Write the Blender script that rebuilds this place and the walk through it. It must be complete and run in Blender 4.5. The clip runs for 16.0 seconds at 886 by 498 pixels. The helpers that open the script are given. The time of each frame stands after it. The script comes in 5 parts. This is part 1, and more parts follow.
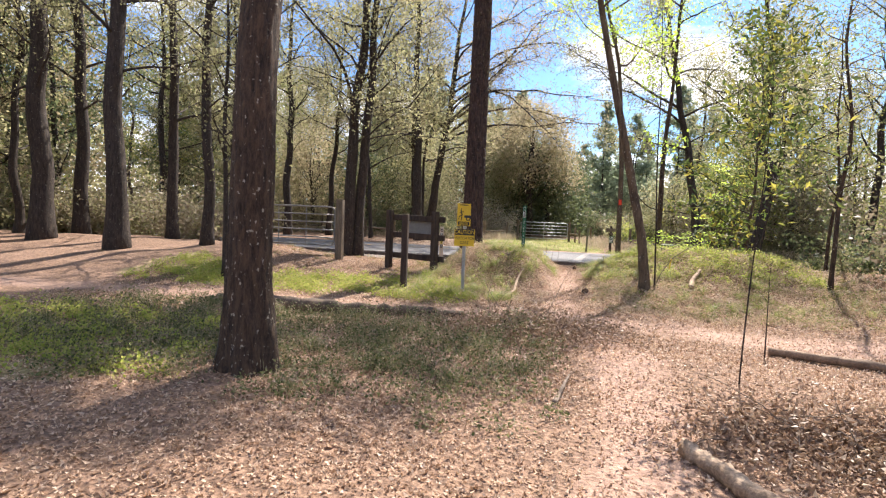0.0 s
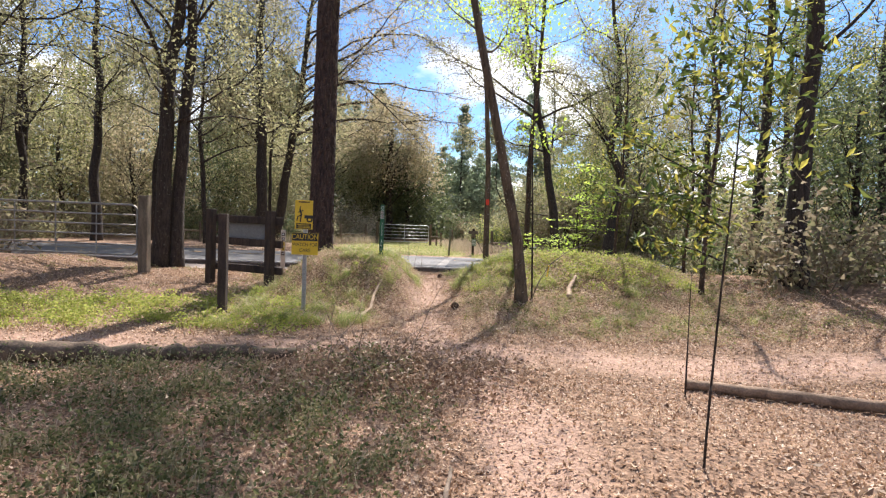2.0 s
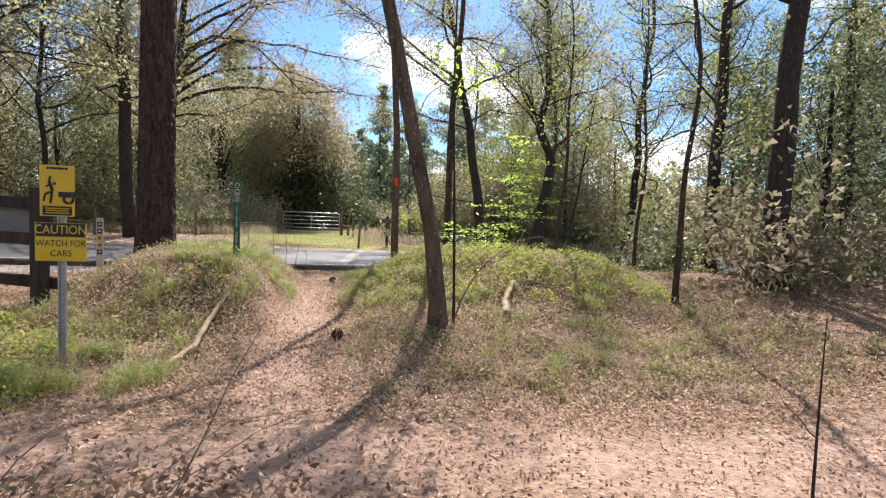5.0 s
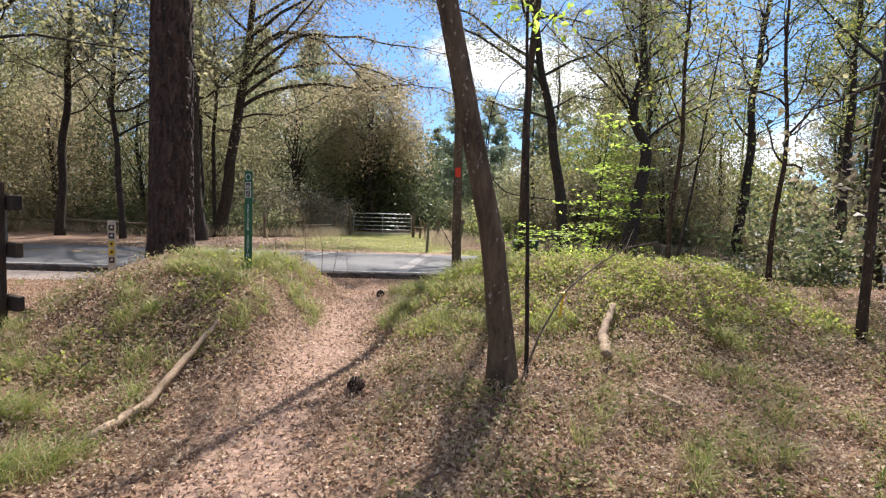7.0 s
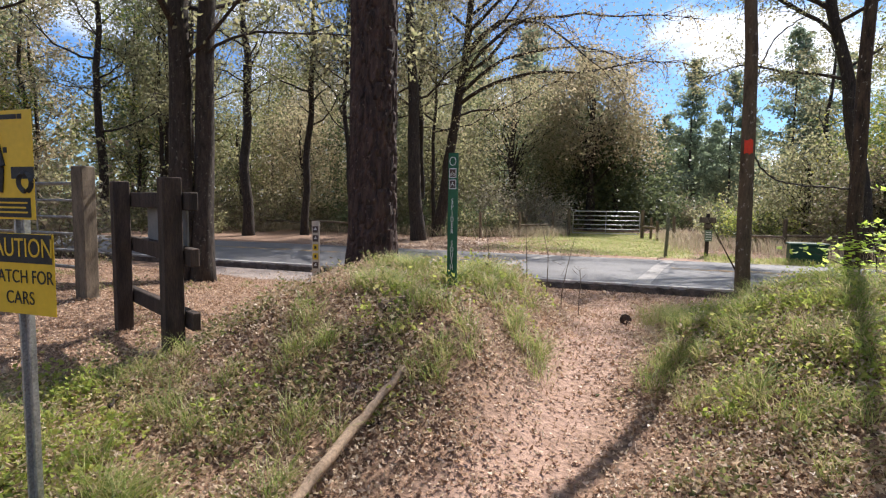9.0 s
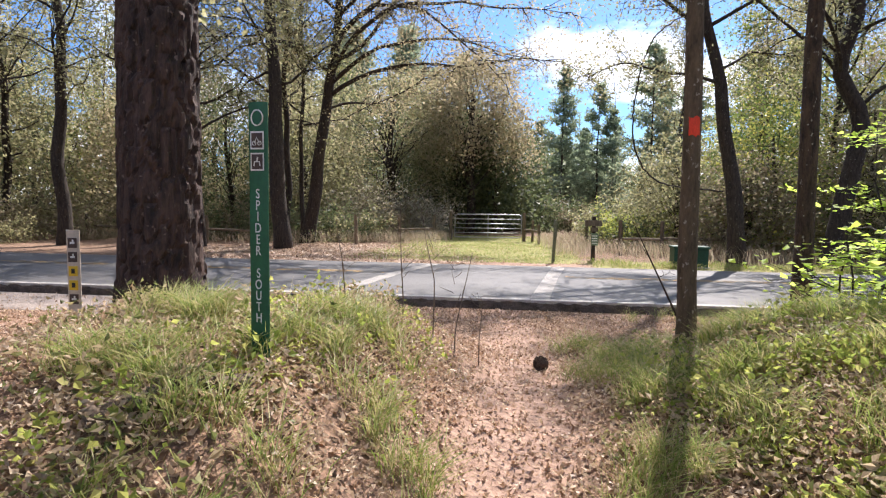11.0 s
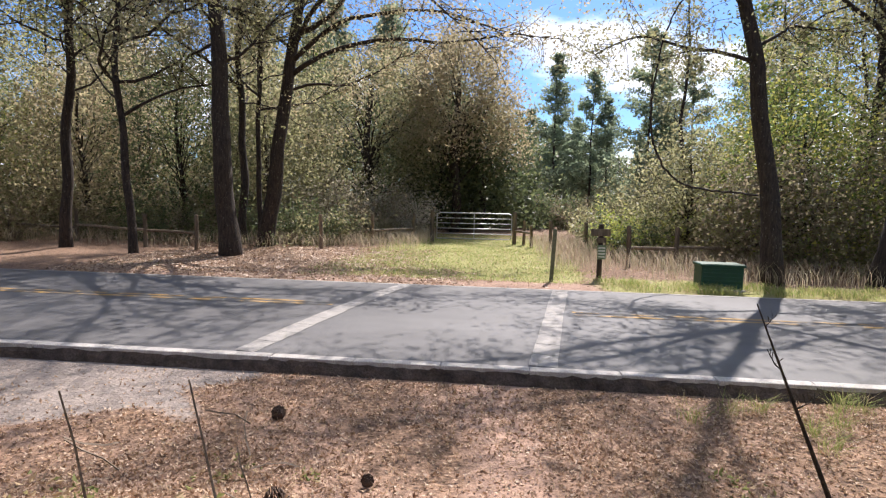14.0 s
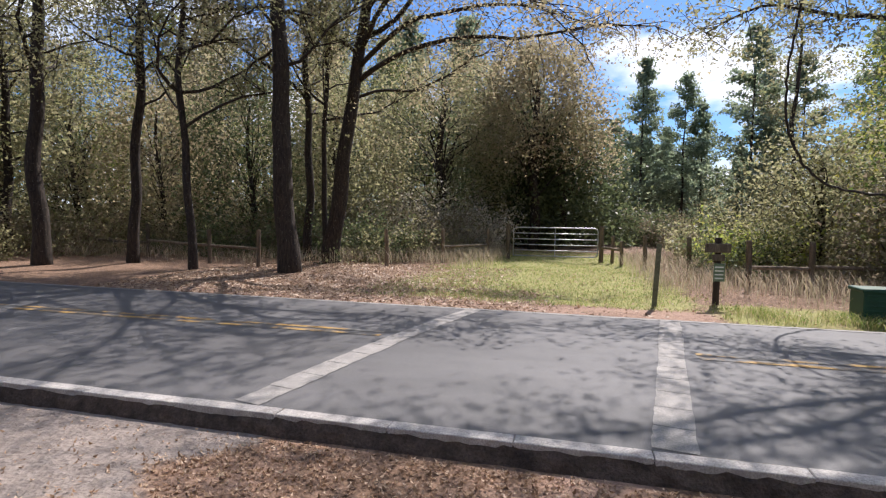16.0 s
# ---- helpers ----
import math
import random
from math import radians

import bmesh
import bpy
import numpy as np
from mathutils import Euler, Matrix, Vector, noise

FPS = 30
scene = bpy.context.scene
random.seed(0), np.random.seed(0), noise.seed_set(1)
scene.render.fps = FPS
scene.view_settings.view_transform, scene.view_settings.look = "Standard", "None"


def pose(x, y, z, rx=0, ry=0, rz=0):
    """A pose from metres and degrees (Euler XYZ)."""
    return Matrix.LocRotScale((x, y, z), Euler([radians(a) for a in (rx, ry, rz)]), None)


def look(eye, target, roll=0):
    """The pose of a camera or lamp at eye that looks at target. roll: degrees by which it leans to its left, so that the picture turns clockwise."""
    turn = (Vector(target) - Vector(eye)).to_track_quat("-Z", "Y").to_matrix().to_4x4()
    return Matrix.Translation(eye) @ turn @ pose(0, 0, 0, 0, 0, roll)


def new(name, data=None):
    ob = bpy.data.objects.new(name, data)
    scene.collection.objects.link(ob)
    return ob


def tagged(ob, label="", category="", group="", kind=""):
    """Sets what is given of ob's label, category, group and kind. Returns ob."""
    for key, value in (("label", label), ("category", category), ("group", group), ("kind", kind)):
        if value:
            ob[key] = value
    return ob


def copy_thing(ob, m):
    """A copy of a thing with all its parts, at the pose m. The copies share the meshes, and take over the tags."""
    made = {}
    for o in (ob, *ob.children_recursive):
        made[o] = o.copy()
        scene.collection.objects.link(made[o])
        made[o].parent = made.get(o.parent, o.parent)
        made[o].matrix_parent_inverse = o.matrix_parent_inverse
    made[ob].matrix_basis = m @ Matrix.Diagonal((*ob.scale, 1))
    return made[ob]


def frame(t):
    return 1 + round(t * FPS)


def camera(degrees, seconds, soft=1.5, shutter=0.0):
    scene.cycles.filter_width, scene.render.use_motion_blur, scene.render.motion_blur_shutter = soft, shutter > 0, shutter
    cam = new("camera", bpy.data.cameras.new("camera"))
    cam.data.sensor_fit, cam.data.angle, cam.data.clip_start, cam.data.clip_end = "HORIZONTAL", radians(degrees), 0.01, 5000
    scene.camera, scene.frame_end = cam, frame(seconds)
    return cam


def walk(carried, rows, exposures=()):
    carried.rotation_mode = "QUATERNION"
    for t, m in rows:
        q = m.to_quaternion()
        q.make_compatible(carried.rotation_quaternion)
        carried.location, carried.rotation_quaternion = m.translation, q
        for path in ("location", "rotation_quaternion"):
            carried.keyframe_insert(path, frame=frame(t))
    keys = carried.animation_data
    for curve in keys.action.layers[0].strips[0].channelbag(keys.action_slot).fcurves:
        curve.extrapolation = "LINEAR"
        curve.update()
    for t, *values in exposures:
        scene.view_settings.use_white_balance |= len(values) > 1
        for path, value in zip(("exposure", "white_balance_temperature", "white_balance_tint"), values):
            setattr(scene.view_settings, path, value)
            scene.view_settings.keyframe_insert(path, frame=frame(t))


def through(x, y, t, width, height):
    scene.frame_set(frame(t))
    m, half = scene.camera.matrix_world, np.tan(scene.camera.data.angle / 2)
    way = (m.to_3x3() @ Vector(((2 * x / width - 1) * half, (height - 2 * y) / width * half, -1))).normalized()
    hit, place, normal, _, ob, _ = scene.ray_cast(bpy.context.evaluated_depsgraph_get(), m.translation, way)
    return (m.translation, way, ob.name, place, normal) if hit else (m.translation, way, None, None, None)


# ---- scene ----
cam = camera(79.5, 16.0, 1.2)
METRES, EYE, TILT, LEAN, TURN = 16.64, 1.6, 0.0, 0.0, 11.5
ROWS = [
    (0.0, 0.0, 0.0, 0.0, 0.15, -3.87, -2.26),
    (0.5, 0.0, 0.0333, 0.0002, -5.13, -3.39, -2.3),
    (1.0, 0.0066, 0.066, -0.0015, -9.12, -3.29, -2.47),
    (1.5, 0.012, 0.1005, -0.0017, -12.59, -3.26, -2.41),
    (2.0, 0.0238, 0.1342, -0.0024, -14.75, -2.97, -2.31),
    (2.5, 0.0308, 0.168, -0.0023, -17.2, -3.36, -2.32),
    (3.0, 0.0446, 0.1978, -0.0033, -19.08, -3.14, -2.73),
    (3.5, 0.0579, 0.2309, -0.0042, -20.95, -3.55, -2.4),
    (4.0, 0.0752, 0.259, -0.005, -21.87, -3.58, -2.53),
    (4.20, 0.0805, 0.2700, -0.0039, -22.30, -3.80, -2.50),
    (5.20, 0.1148, 0.3293, -0.0048, -23.00, -3.90, -2.40),
    (6.30, 0.1489, 0.3885, -0.0063, -21.30, -4.05, -2.30),
    (6.5, 0.1534, 0.401, -0.0075, -19.73, -3.98, -2.1),
    (7.0, 0.1632, 0.4327, -0.0072, -14.42, -4.08, -1.82),
    (7.5, 0.1681, 0.4636, -0.0062, -7.45, -4.29, -1.86),
    (8.0, 0.165, 0.4944, -0.0073, 0.08, -4.87, -1.47),
    (8.20, 0.1636, 0.5059, -0.0080, 3.70, -5.05, -1.10),
    (9.20, 0.1579, 0.5683, -0.0108, 8.30, -4.70, -0.80),
    (10.30, 0.1544, 0.6351, -0.0126, 0.86, -4.00, -0.80),
    (10.5, 0.1554, 0.6465, -0.012, -1.21, -4.17, -0.98),
    (11.0, 0.1631, 0.6794, -0.012, -4.46, -4.18, -0.8),
    (11.5, 0.1713, 0.7123, -0.0097, -5.0, -4.54, -1.05),
    (12.0, 0.1748, 0.7422, -0.0049, -5.32, -4.84, -1.03),
    (12.5, 0.1805, 0.7694, 0.0002, -5.39, -4.9, -1.27),
    (13.0, 0.1849, 0.7957, 0.0049, -5.68, -5.03, -1.15),
    (13.5, 0.1911, 0.8207, 0.0078, -5.81, -5.08, -1.29),
    (14.0, 0.1956, 0.8468, 0.0109, -5.69, -5.35, -1.27),
    (14.5, 0.2027, 0.8715, 0.0102, -4.76, -5.38, -1.05),
    (15.0, 0.2056, 0.8987, 0.008, -3.66, -4.85, -0.94),
    (15.5, 0.2075, 0.9261, 0.0043, -0.6, -3.83, -0.72),
    (16.0, 0.2077, 0.9544, 0.0005, 2.59, -3.55, -0.88),
]
EXPOSURES = [(0.0, 1.33, 6550, 14), (0.6, 1.16, 6500, 13), (2.0, 1.08, 6400, 13), (3.0, 1.0, 6250, 12), (4.0, 1.05, 6300, 12), (6.5, 0.95, 6300, 12), (8.0, 0.76, 6150, 12), (11.0, 1.1, 6250, 15), (12.5, 1.08, 6250, 16), (14.0, 0.88, 6250, 15), (15.0, 0.85, 6200, 15), (16.0, 0.58, 6150, 15)]
walk(cam, [(t, pose(0, 0, EYE, TILT, LEAN, TURN) @ pose(METRES * x, METRES * y, METRES * z, 90 + pitch, roll, yaw)) for t, x, y, z, yaw, pitch, roll in ROWS], EXPOSURES)

# ---- world, sun, exposure ----
SUN_DIR = Vector((0.30, 0.955, 1.22)).normalized()
world = bpy.data.worlds.new("world")
scene.world = world
world.use_nodes = True
wn, wl = world.node_tree.nodes, world.node_tree.links
sky = wn.new("ShaderNodeTexSky")
sky.sky_type, sky.sun_disc = "NISHITA", False
sky.sun_elevation = math.asin(SUN_DIR.z)
sky.sun_rotation = math.atan2(SUN_DIR.x, SUN_DIR.y)
sky.air_density, sky.dust_density = 1.0, 0.6
bg_node = wn["Background"]
bg_node.inputs["Strength"].default_value = 0.075
tc = wn.new("ShaderNodeTexCoord")
mp = wn.new("ShaderNodeMapping")
mp.inputs["Scale"].default_value = (1.0, 1.0, 2.6)
mp.inputs["Location"].default_value = (0.35, 0.2, 0.1)
cn = wn.new("ShaderNodeTexNoise")
cn.inputs["Scale"].default_value, cn.inputs["Detail"].default_value, cn.inputs["Roughness"].default_value = 2.6, 7.0, 0.55
cr = wn.new("ShaderNodeValToRGB")
cr.color_ramp.elements[0].position, cr.color_ramp.elements[1].position = 0.49, 0.6
cmix = wn.new("ShaderNodeMixRGB")
cmix.inputs["Color2"].default_value = (11.5, 11.7, 12.2, 1)
tint = wn.new("ShaderNodeMixRGB")
tint.blend_type = "MULTIPLY"
tint.inputs["Fac"].default_value = 1.0
tint.inputs["Color2"].default_value = (0.62, 0.9, 1.25, 1)
wl.new(tc.outputs["Generated"], mp.inputs["Vector"])
wl.new(mp.outputs["Vector"], cn.inputs["Vector"])
wl.new(cn.outputs["Fac"], cr.inputs["Fac"])
wl.new(cr.outputs["Color"], cmix.inputs["Fac"])
wl.new(sky.outputs["Color"], tint.inputs["Color1"])
wl.new(tint.outputs["Color"], cmix.inputs["Color1"])
wl.new(cmix.outputs["Color"], bg_node.inputs["Color"])

sun = new("sun", bpy.data.lights.new("sun", "SUN"))
sun.data.energy, sun.data.angle, sun.data.color = 5.0, radians(0.55), (1.0, 0.93, 0.83)
sun.matrix_world = look(SUN_DIR * 60, (0, 0, 0))


# ---- materials ----
def base_mat(name):
    m = bpy.data.materials.new(name)
    m.use_nodes = True
    return m, m.node_tree.nodes, m.node_tree.links, m.node_tree.nodes["Principled BSDF"]


def ramp(n, stops):
    r = n.new("ShaderNodeValToRGB")
    el = r.color_ramp.elements
    while len(el) < len(stops):
        el.new(0.5)
    for e, (p, c) in zip(el, stops):
        e.position, e.color = p, (*c, 1)
    return r


def noise_node(n, l, vec, scale, detail=4.0, rough=0.55, stretch=None):
    t = n.new("ShaderNodeTexNoise")
    t.inputs["Scale"].default_value, t.inputs["Detail"].default_value, t.inputs["Roughness"].default_value = scale, detail, rough
    if stretch:
        mpn = n.new("ShaderNodeMapping")
        mpn.inputs["Scale"].default_value = stretch
        l.new(vec, mpn.inputs["Vector"])
        vec = mpn.outputs["Vector"]
    l.new(vec, t.inputs["Vector"])
    return t


def surface(name, c1, c2, scale=3.0, rough=0.8, bump=0.3, fine=60.0, stretch=None, c3=None, metal=0.0, depth=0.01, rnd=0.0, stain=(0.52, 0.66), grit=0.75):
    """Two scales of noise: c1 to c2 by the coarse one, darkened or lightened by the fine one; c3 for stains."""
    m, n, l, p = base_mat(name)
    co = n.new("ShaderNodeTexCoord").outputs["Object"]
    a = noise_node(n, l, co, scale, 5, 0.6, stretch)
    b = noise_node(n, l, co, fine, 4, 0.6, stretch)
    r = ramp(n, [(0.32, c1), (0.68, c2)])
    l.new(a.outputs["Fac"], r.inputs["Fac"])
    mix = n.new("ShaderNodeMixRGB")
    mix.blend_type, mix.inputs["Fac"].default_value = "MULTIPLY", grit
    fr = ramp(n, [(0.3, (0.45, 0.45, 0.45)), (0.7, (1.35, 1.35, 1.35))])
    l.new(b.outputs["Fac"], fr.inputs["Fac"])
    l.new(r.outputs["Color"], mix.inputs["Color1"])
    l.new(fr.outputs["Color"], mix.inputs["Color2"])
    out = mix.outputs["Color"]
    if c3:
        s = noise_node(n, l, co, scale * 0.45, 6, 0.7)
        sr = ramp(n, [(stain[0], (0, 0, 0)), (stain[1], (1, 1, 1))])
        l.new(s.outputs["Fac"], sr.inputs["Fac"])
        m2 = n.new("ShaderNodeMixRGB")
        m2.inputs["Color2"].default_value = (*c3, 1)
        l.new(sr.outputs["Color"], m2.inputs["Fac"])
        l.new(out, m2.inputs["Color1"])
        out = m2.outputs["Color"]
    if rnd:
        oi = n.new("ShaderNodeObjectInfo")
        hs = n.new("ShaderNodeHueSaturation")
        mm = n.new("ShaderNodeMapRange")
        mm.inputs["To Min"].default_value, mm.inputs["To Max"].default_value = 1 - rnd, 1 + rnd
        l.new(oi.outputs["Random"], mm.inputs["Value"])
        l.new(mm.outputs["Result"], hs.inputs["Value"])
        l.new(out, hs.inputs["Color"])
        out = hs.outputs["Color"]
    l.new(out, p.inputs["Base Color"])
    p.inputs["Roughness"].default_value, p.inputs["Metallic"].default_value = rough, metal
    bp = n.new("ShaderNodeBump")
    bp.inputs["Strength"].default_value, bp.inputs["Distance"].default_value = bump, depth
    ad = n.new("ShaderNodeMath")
    l.new(a.outputs["Fac"], ad.inputs[0])
    l.new(b.outputs["Fac"], ad.inputs[1])
    l.new(ad.outputs["Value"], bp.inputs["Height"])
    l.new(bp.outputs["Normal"], p.inputs["Normal"])
    return m


def bark(name, dark, light, lichen=None, scale=6.0, depth=0.03):
    """Furrowed bark: stretched cells and noise, with patches of lichen."""
    m, n, l, p = base_mat(name)
    co = n.new("ShaderNodeTexCoord").outputs["Object"]
    a = noise_node(n, l, co, scale, 6, 0.65, (3.2, 3.2, 0.7))
    b = noise_node(n, l, co, scale * 7, 4, 0.6, (2.0, 2.0, 0.7))
    ad = n.new("ShaderNodeMath")
    ad.operation = "MULTIPLY_ADD"
    ad.inputs[1].default_value = 0.35
    l.new(b.outputs["Fac"], ad.inputs[0])
    l.new(a.outputs["Fac"], ad.inputs[2])
    r = ramp(n, [(0.5, dark), (0.86, light)])
    l.new(ad.outputs["Value"], r.inputs["Fac"])
    out = r.outputs["Color"]
    if lichen:
        s = noise_node(n, l, co, 24.0, 3, 0.55, (1, 1, 0.7))
        sr = ramp(n, [(0.64, (0, 0, 0)), (0.69, (0.9, 0.9, 0.9))])
        l.new(s.outputs["Fac"], sr.inputs["Fac"])
        m2 = n.new("ShaderNodeMixRGB")
        m2.inputs["Color2"].default_value = (*lichen, 1)
        l.new(sr.outputs["Color"], m2.inputs["Fac"])
        l.new(out, m2.inputs["Color1"])
        out = m2.outputs["Color"]
    l.new(out, p.inputs["Base Color"])
    p.inputs["Roughness"].default_value = 0.9
    bp = n.new("ShaderNodeBump")
    bp.inputs["Strength"].default_value, bp.inputs["Distance"].default_value = 0.9, depth
    l.new(ad.outputs["Value"], bp.inputs["Height"])
    l.new(bp.outputs["Normal"], p.inputs["Normal"])
    return m


def foliage(name, colours, through=0.45, gloss=0.12):
    """Leaves, each one tinted by chance; light passes through them."""
    m, n, l, p = base_mat(name)
    g = n.new("ShaderNodeNewGeometry")
    r = ramp(n, [(i / (len(colours) - 1), c) for i, c in enumerate(colours)])
    l.new(g.outputs["Random Per Island"], r.inputs["Fac"])
    p.inputs["Roughness"].default_value = 0.5
    p.inputs["Specular IOR Level"].default_value = gloss * 1.5
    l.new(r.outputs["Color"], p.inputs["Base Color"])
    tr = n.new("ShaderNodeBsdfTranslucent")
    hs = n.new("ShaderNodeHueSaturation")
    hs.inputs["Value"].default_value, hs.inputs["Saturation"].default_value = 1.6, 0.95
    l.new(r.outputs["Color"], hs.inputs["Color"])
    l.new(hs.outputs["Color"], tr.inputs["Color"])
    mx = n.new("ShaderNodeMixShader")
    mx.inputs["Fac"].default_value = through
    l.new(p.outputs["BSDF"], mx.inputs[1])
    l.new(tr.outputs["BSDF"], mx.inputs[2])
    l.new(mx.outputs["Shader"], n["Material Output"].inputs["Surface"])
    return m


M_PINE = bark("pine_bark", (0.012, 0.007, 0.006), (0.092, 0.052, 0.041), (0.16, 0.11, 0.09), 5.0, 0.03)
M_BARK = bark("brown_bark", (0.012, 0.007, 0.004), (0.105, 0.064, 0.039), (0.36, 0.33, 0.27), 7.0, 0.04)
M_BARK_DARK = bark("dark_bark", (0.010, 0.007, 0.005), (0.066, 0.046, 0.034), (0.15, 0.135, 0.11), 7.0, 0.03)
M_BARK_SMOOTH = bark("smooth_bark", (0.042, 0.027, 0.015), (0.15, 0.105, 0.064), (0.30, 0.26, 0.21), 4.0, 0.014)
M_TWIG = surface("dry_twig", (0.10, 0.07, 0.05), (0.26, 0.20, 0.15), 9, 0.9, 0.3, 80)
M_DEADWOOD = surface("weathered_log", (0.20, 0.13, 0.08), (0.42, 0.30, 0.20), 5, 0.85, 0.6, 50, (1, 1, 1))
M_LOG = surface("brown_log", (0.11, 0.068, 0.042), (0.30, 0.20, 0.13), 5, 0.85, 0.7, 50, (1, 1, 1))
M_ROTTEN = surface("rotten_log", (0.06, 0.04, 0.028), (0.20, 0.14, 0.095), 6, 0.9, 0.8, 45, (1, 1, 1), (0.10, 0.10, 0.045))
M_TIMBER = surface("dark_timber", (0.022, 0.014, 0.010), (0.078, 0.050, 0.036), 4, 0.9, 0.6, 40, (3, 3, 0.5), rnd=0.2)
M_POST = surface("weathered_post", (0.10, 0.075, 0.05), (0.22, 0.17, 0.12), 4, 0.9, 0.5, 40, (3, 3, 0.4), rnd=0.25)
M_OLIVE = foliage("olive_leaf", [(0.14, 0.13, 0.065), (0.185, 0.175, 0.085), (0.25, 0.225, 0.125), (0.19, 0.20, 0.085), (0.28, 0.255, 0.15)], 0.64, 0.25)
M_TAN = foliage("catkin_leaf", [(0.22, 0.175, 0.105), (0.28, 0.23, 0.14), (0.24, 0.22, 0.115), (0.33, 0.27, 0.17)], 0.64, 0.2)
M_DEEP = foliage("deep_leaf", [(0.055, 0.075, 0.035), (0.085, 0.105, 0.045), (0.13, 0.145, 0.06)], 0.5, 0.25)
M_SPRING = foliage("spring_leaf", [(0.27, 0.38, 0.035), (0.38, 0.52, 0.06), (0.46, 0.56, 0.09)], 0.6)
M_YELLOW = foliage("yellow_green_leaf", [(0.05, 0.085, 0.02), (0.10, 0.14, 0.03), (0.20, 0.22, 0.05), (0.36, 0.32, 0.06)], 0.5, 0.3)
# needle greens lightened and greyed, so that the colour carries distance haze
M_NEEDLE_HAZED = foliage("hazed_needle", [(0.12, 0.155, 0.095), (0.18, 0.225, 0.14), (0.28, 0.32, 0.20)], 0.55, 0.25)
M_BRUSH = foliage("brush", [(0.13, 0.10, 0.065), (0.21, 0.17, 0.115), (0.16, 0.16, 0.075), (0.27, 0.22, 0.155)], 0.45)
M_LITTER = foliage("fallen_leaf", [(0.15, 0.085, 0.05), (0.28, 0.17, 0.10), (0.42, 0.28, 0.18), (0.58, 0.44, 0.32), (0.35, 0.22, 0.14)], 0.2, 0.2)
M_DEAD = foliage("dead_leaf", [(0.12, 0.072, 0.045), (0.22, 0.14, 0.09), (0.38, 0.26, 0.17), (0.17, 0.11, 0.07), (0.48, 0.36, 0.25)], 0.2, 0.2)
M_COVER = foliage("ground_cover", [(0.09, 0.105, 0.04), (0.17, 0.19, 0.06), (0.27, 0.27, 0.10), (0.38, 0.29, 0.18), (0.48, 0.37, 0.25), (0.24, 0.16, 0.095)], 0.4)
# grey-green cover leaves; tree shade over their patch is put into the colour
M_COVER_SHADED = foliage("shaded_cover", [(0.05, 0.062, 0.024), (0.09, 0.105, 0.04), (0.15, 0.16, 0.065), (0.28, 0.225, 0.14), (0.12, 0.135, 0.05)], 0.35)
M_GLOSSY = foliage("glossy_leaf", [(0.035, 0.055, 0.015), (0.065, 0.095, 0.02), (0.13, 0.15, 0.03), (0.30, 0.27, 0.045)], 0.5, 0.3)
M_PALE = foliage("pale_brush", [(0.27, 0.235, 0.18), (0.37, 0.33, 0.26), (0.30, 0.285, 0.18), (0.44, 0.39, 0.32)], 0.5)
M_LITTER_PALE = foliage("pale_fallen_leaf", [(0.20, 0.13, 0.08), (0.36, 0.265, 0.175), (0.52, 0.41, 0.29), (0.27, 0.18, 0.115), (0.62, 0.51, 0.39)], 0.3, 0.3)
M_LIME = foliage("lime_weed", [(0.17, 0.22, 0.04), (0.27, 0.32, 0.06), (0.36, 0.36, 0.09), (0.30, 0.27, 0.11)], 0.5)
M_GRASS = foliage("grass_blade", [(0.10, 0.15, 0.03), (0.18, 0.24, 0.05), (0.26, 0.29, 0.08), (0.34, 0.31, 0.13), (0.42, 0.34, 0.19)], 0.4)
M_STRAW = foliage("dry_grass", [(0.24, 0.195, 0.14), (0.36, 0.30, 0.22), (0.30, 0.22, 0.165), (0.20, 0.19, 0.10), (0.44, 0.38, 0.29)], 0.4)
M_WHITE = surface("worn_white_paint", (0.26, 0.24, 0.225), (0.36, 0.335, 0.31), 6, 0.8, 0.25, 90, None, (0.23, 0.215, 0.205), depth=0.003, stain=(0.5, 0.64))
M_KERB = surface("kerb_concrete", (0.36, 0.33, 0.31), (0.52, 0.48, 0.45), 5, 0.85, 0.4, 70, None, (0.24, 0.21, 0.19), depth=0.004, rnd=0.08)
# face below the kerb blocks, a much darker brown than their concrete
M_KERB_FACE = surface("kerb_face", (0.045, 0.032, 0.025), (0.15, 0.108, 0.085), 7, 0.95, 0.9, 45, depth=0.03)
M_YELLOWLINE = surface("worn_yellow_paint", (0.44, 0.25, 0.06), (0.56, 0.34, 0.10), 4, 0.75, 0.25, 80, None, (0.13, 0.125, 0.12), depth=0.003, stain=(0.44, 0.54))
M_SIGN = surface("sign_yellow", (0.62, 0.40, 0.02), (0.72, 0.48, 0.03), 3, 0.45, 0.05, 30, grit=0.15)
M_BLACK = surface("black_print", (0.012, 0.012, 0.012), (0.03, 0.03, 0.03), 8, 0.6, 0.05, 60)
M_GALV = surface("galvanised_steel", (0.38, 0.39, 0.39), (0.55, 0.56, 0.56), 12, 0.45, 0.1, 80, metal=0.7)
M_GATE = surface("grey_gate_pipe", (0.20, 0.19, 0.18), (0.34, 0.33, 0.31), 8, 0.55, 0.1, 70, metal=0.5)
M_MARKER = surface("green_marker", (0.009, 0.075, 0.032), (0.015, 0.115, 0.05), 5, 0.5, 0.1, 50, grit=0.25)
M_DECAL = surface("white_decal", (0.62, 0.62, 0.58), (0.74, 0.74, 0.70), 8, 0.6, 0.05, 60, grit=0.2)
M_BROWN = surface("brown_decal", (0.05, 0.03, 0.025), (0.08, 0.05, 0.04), 8, 0.6, 0.05, 60, grit=0.2)
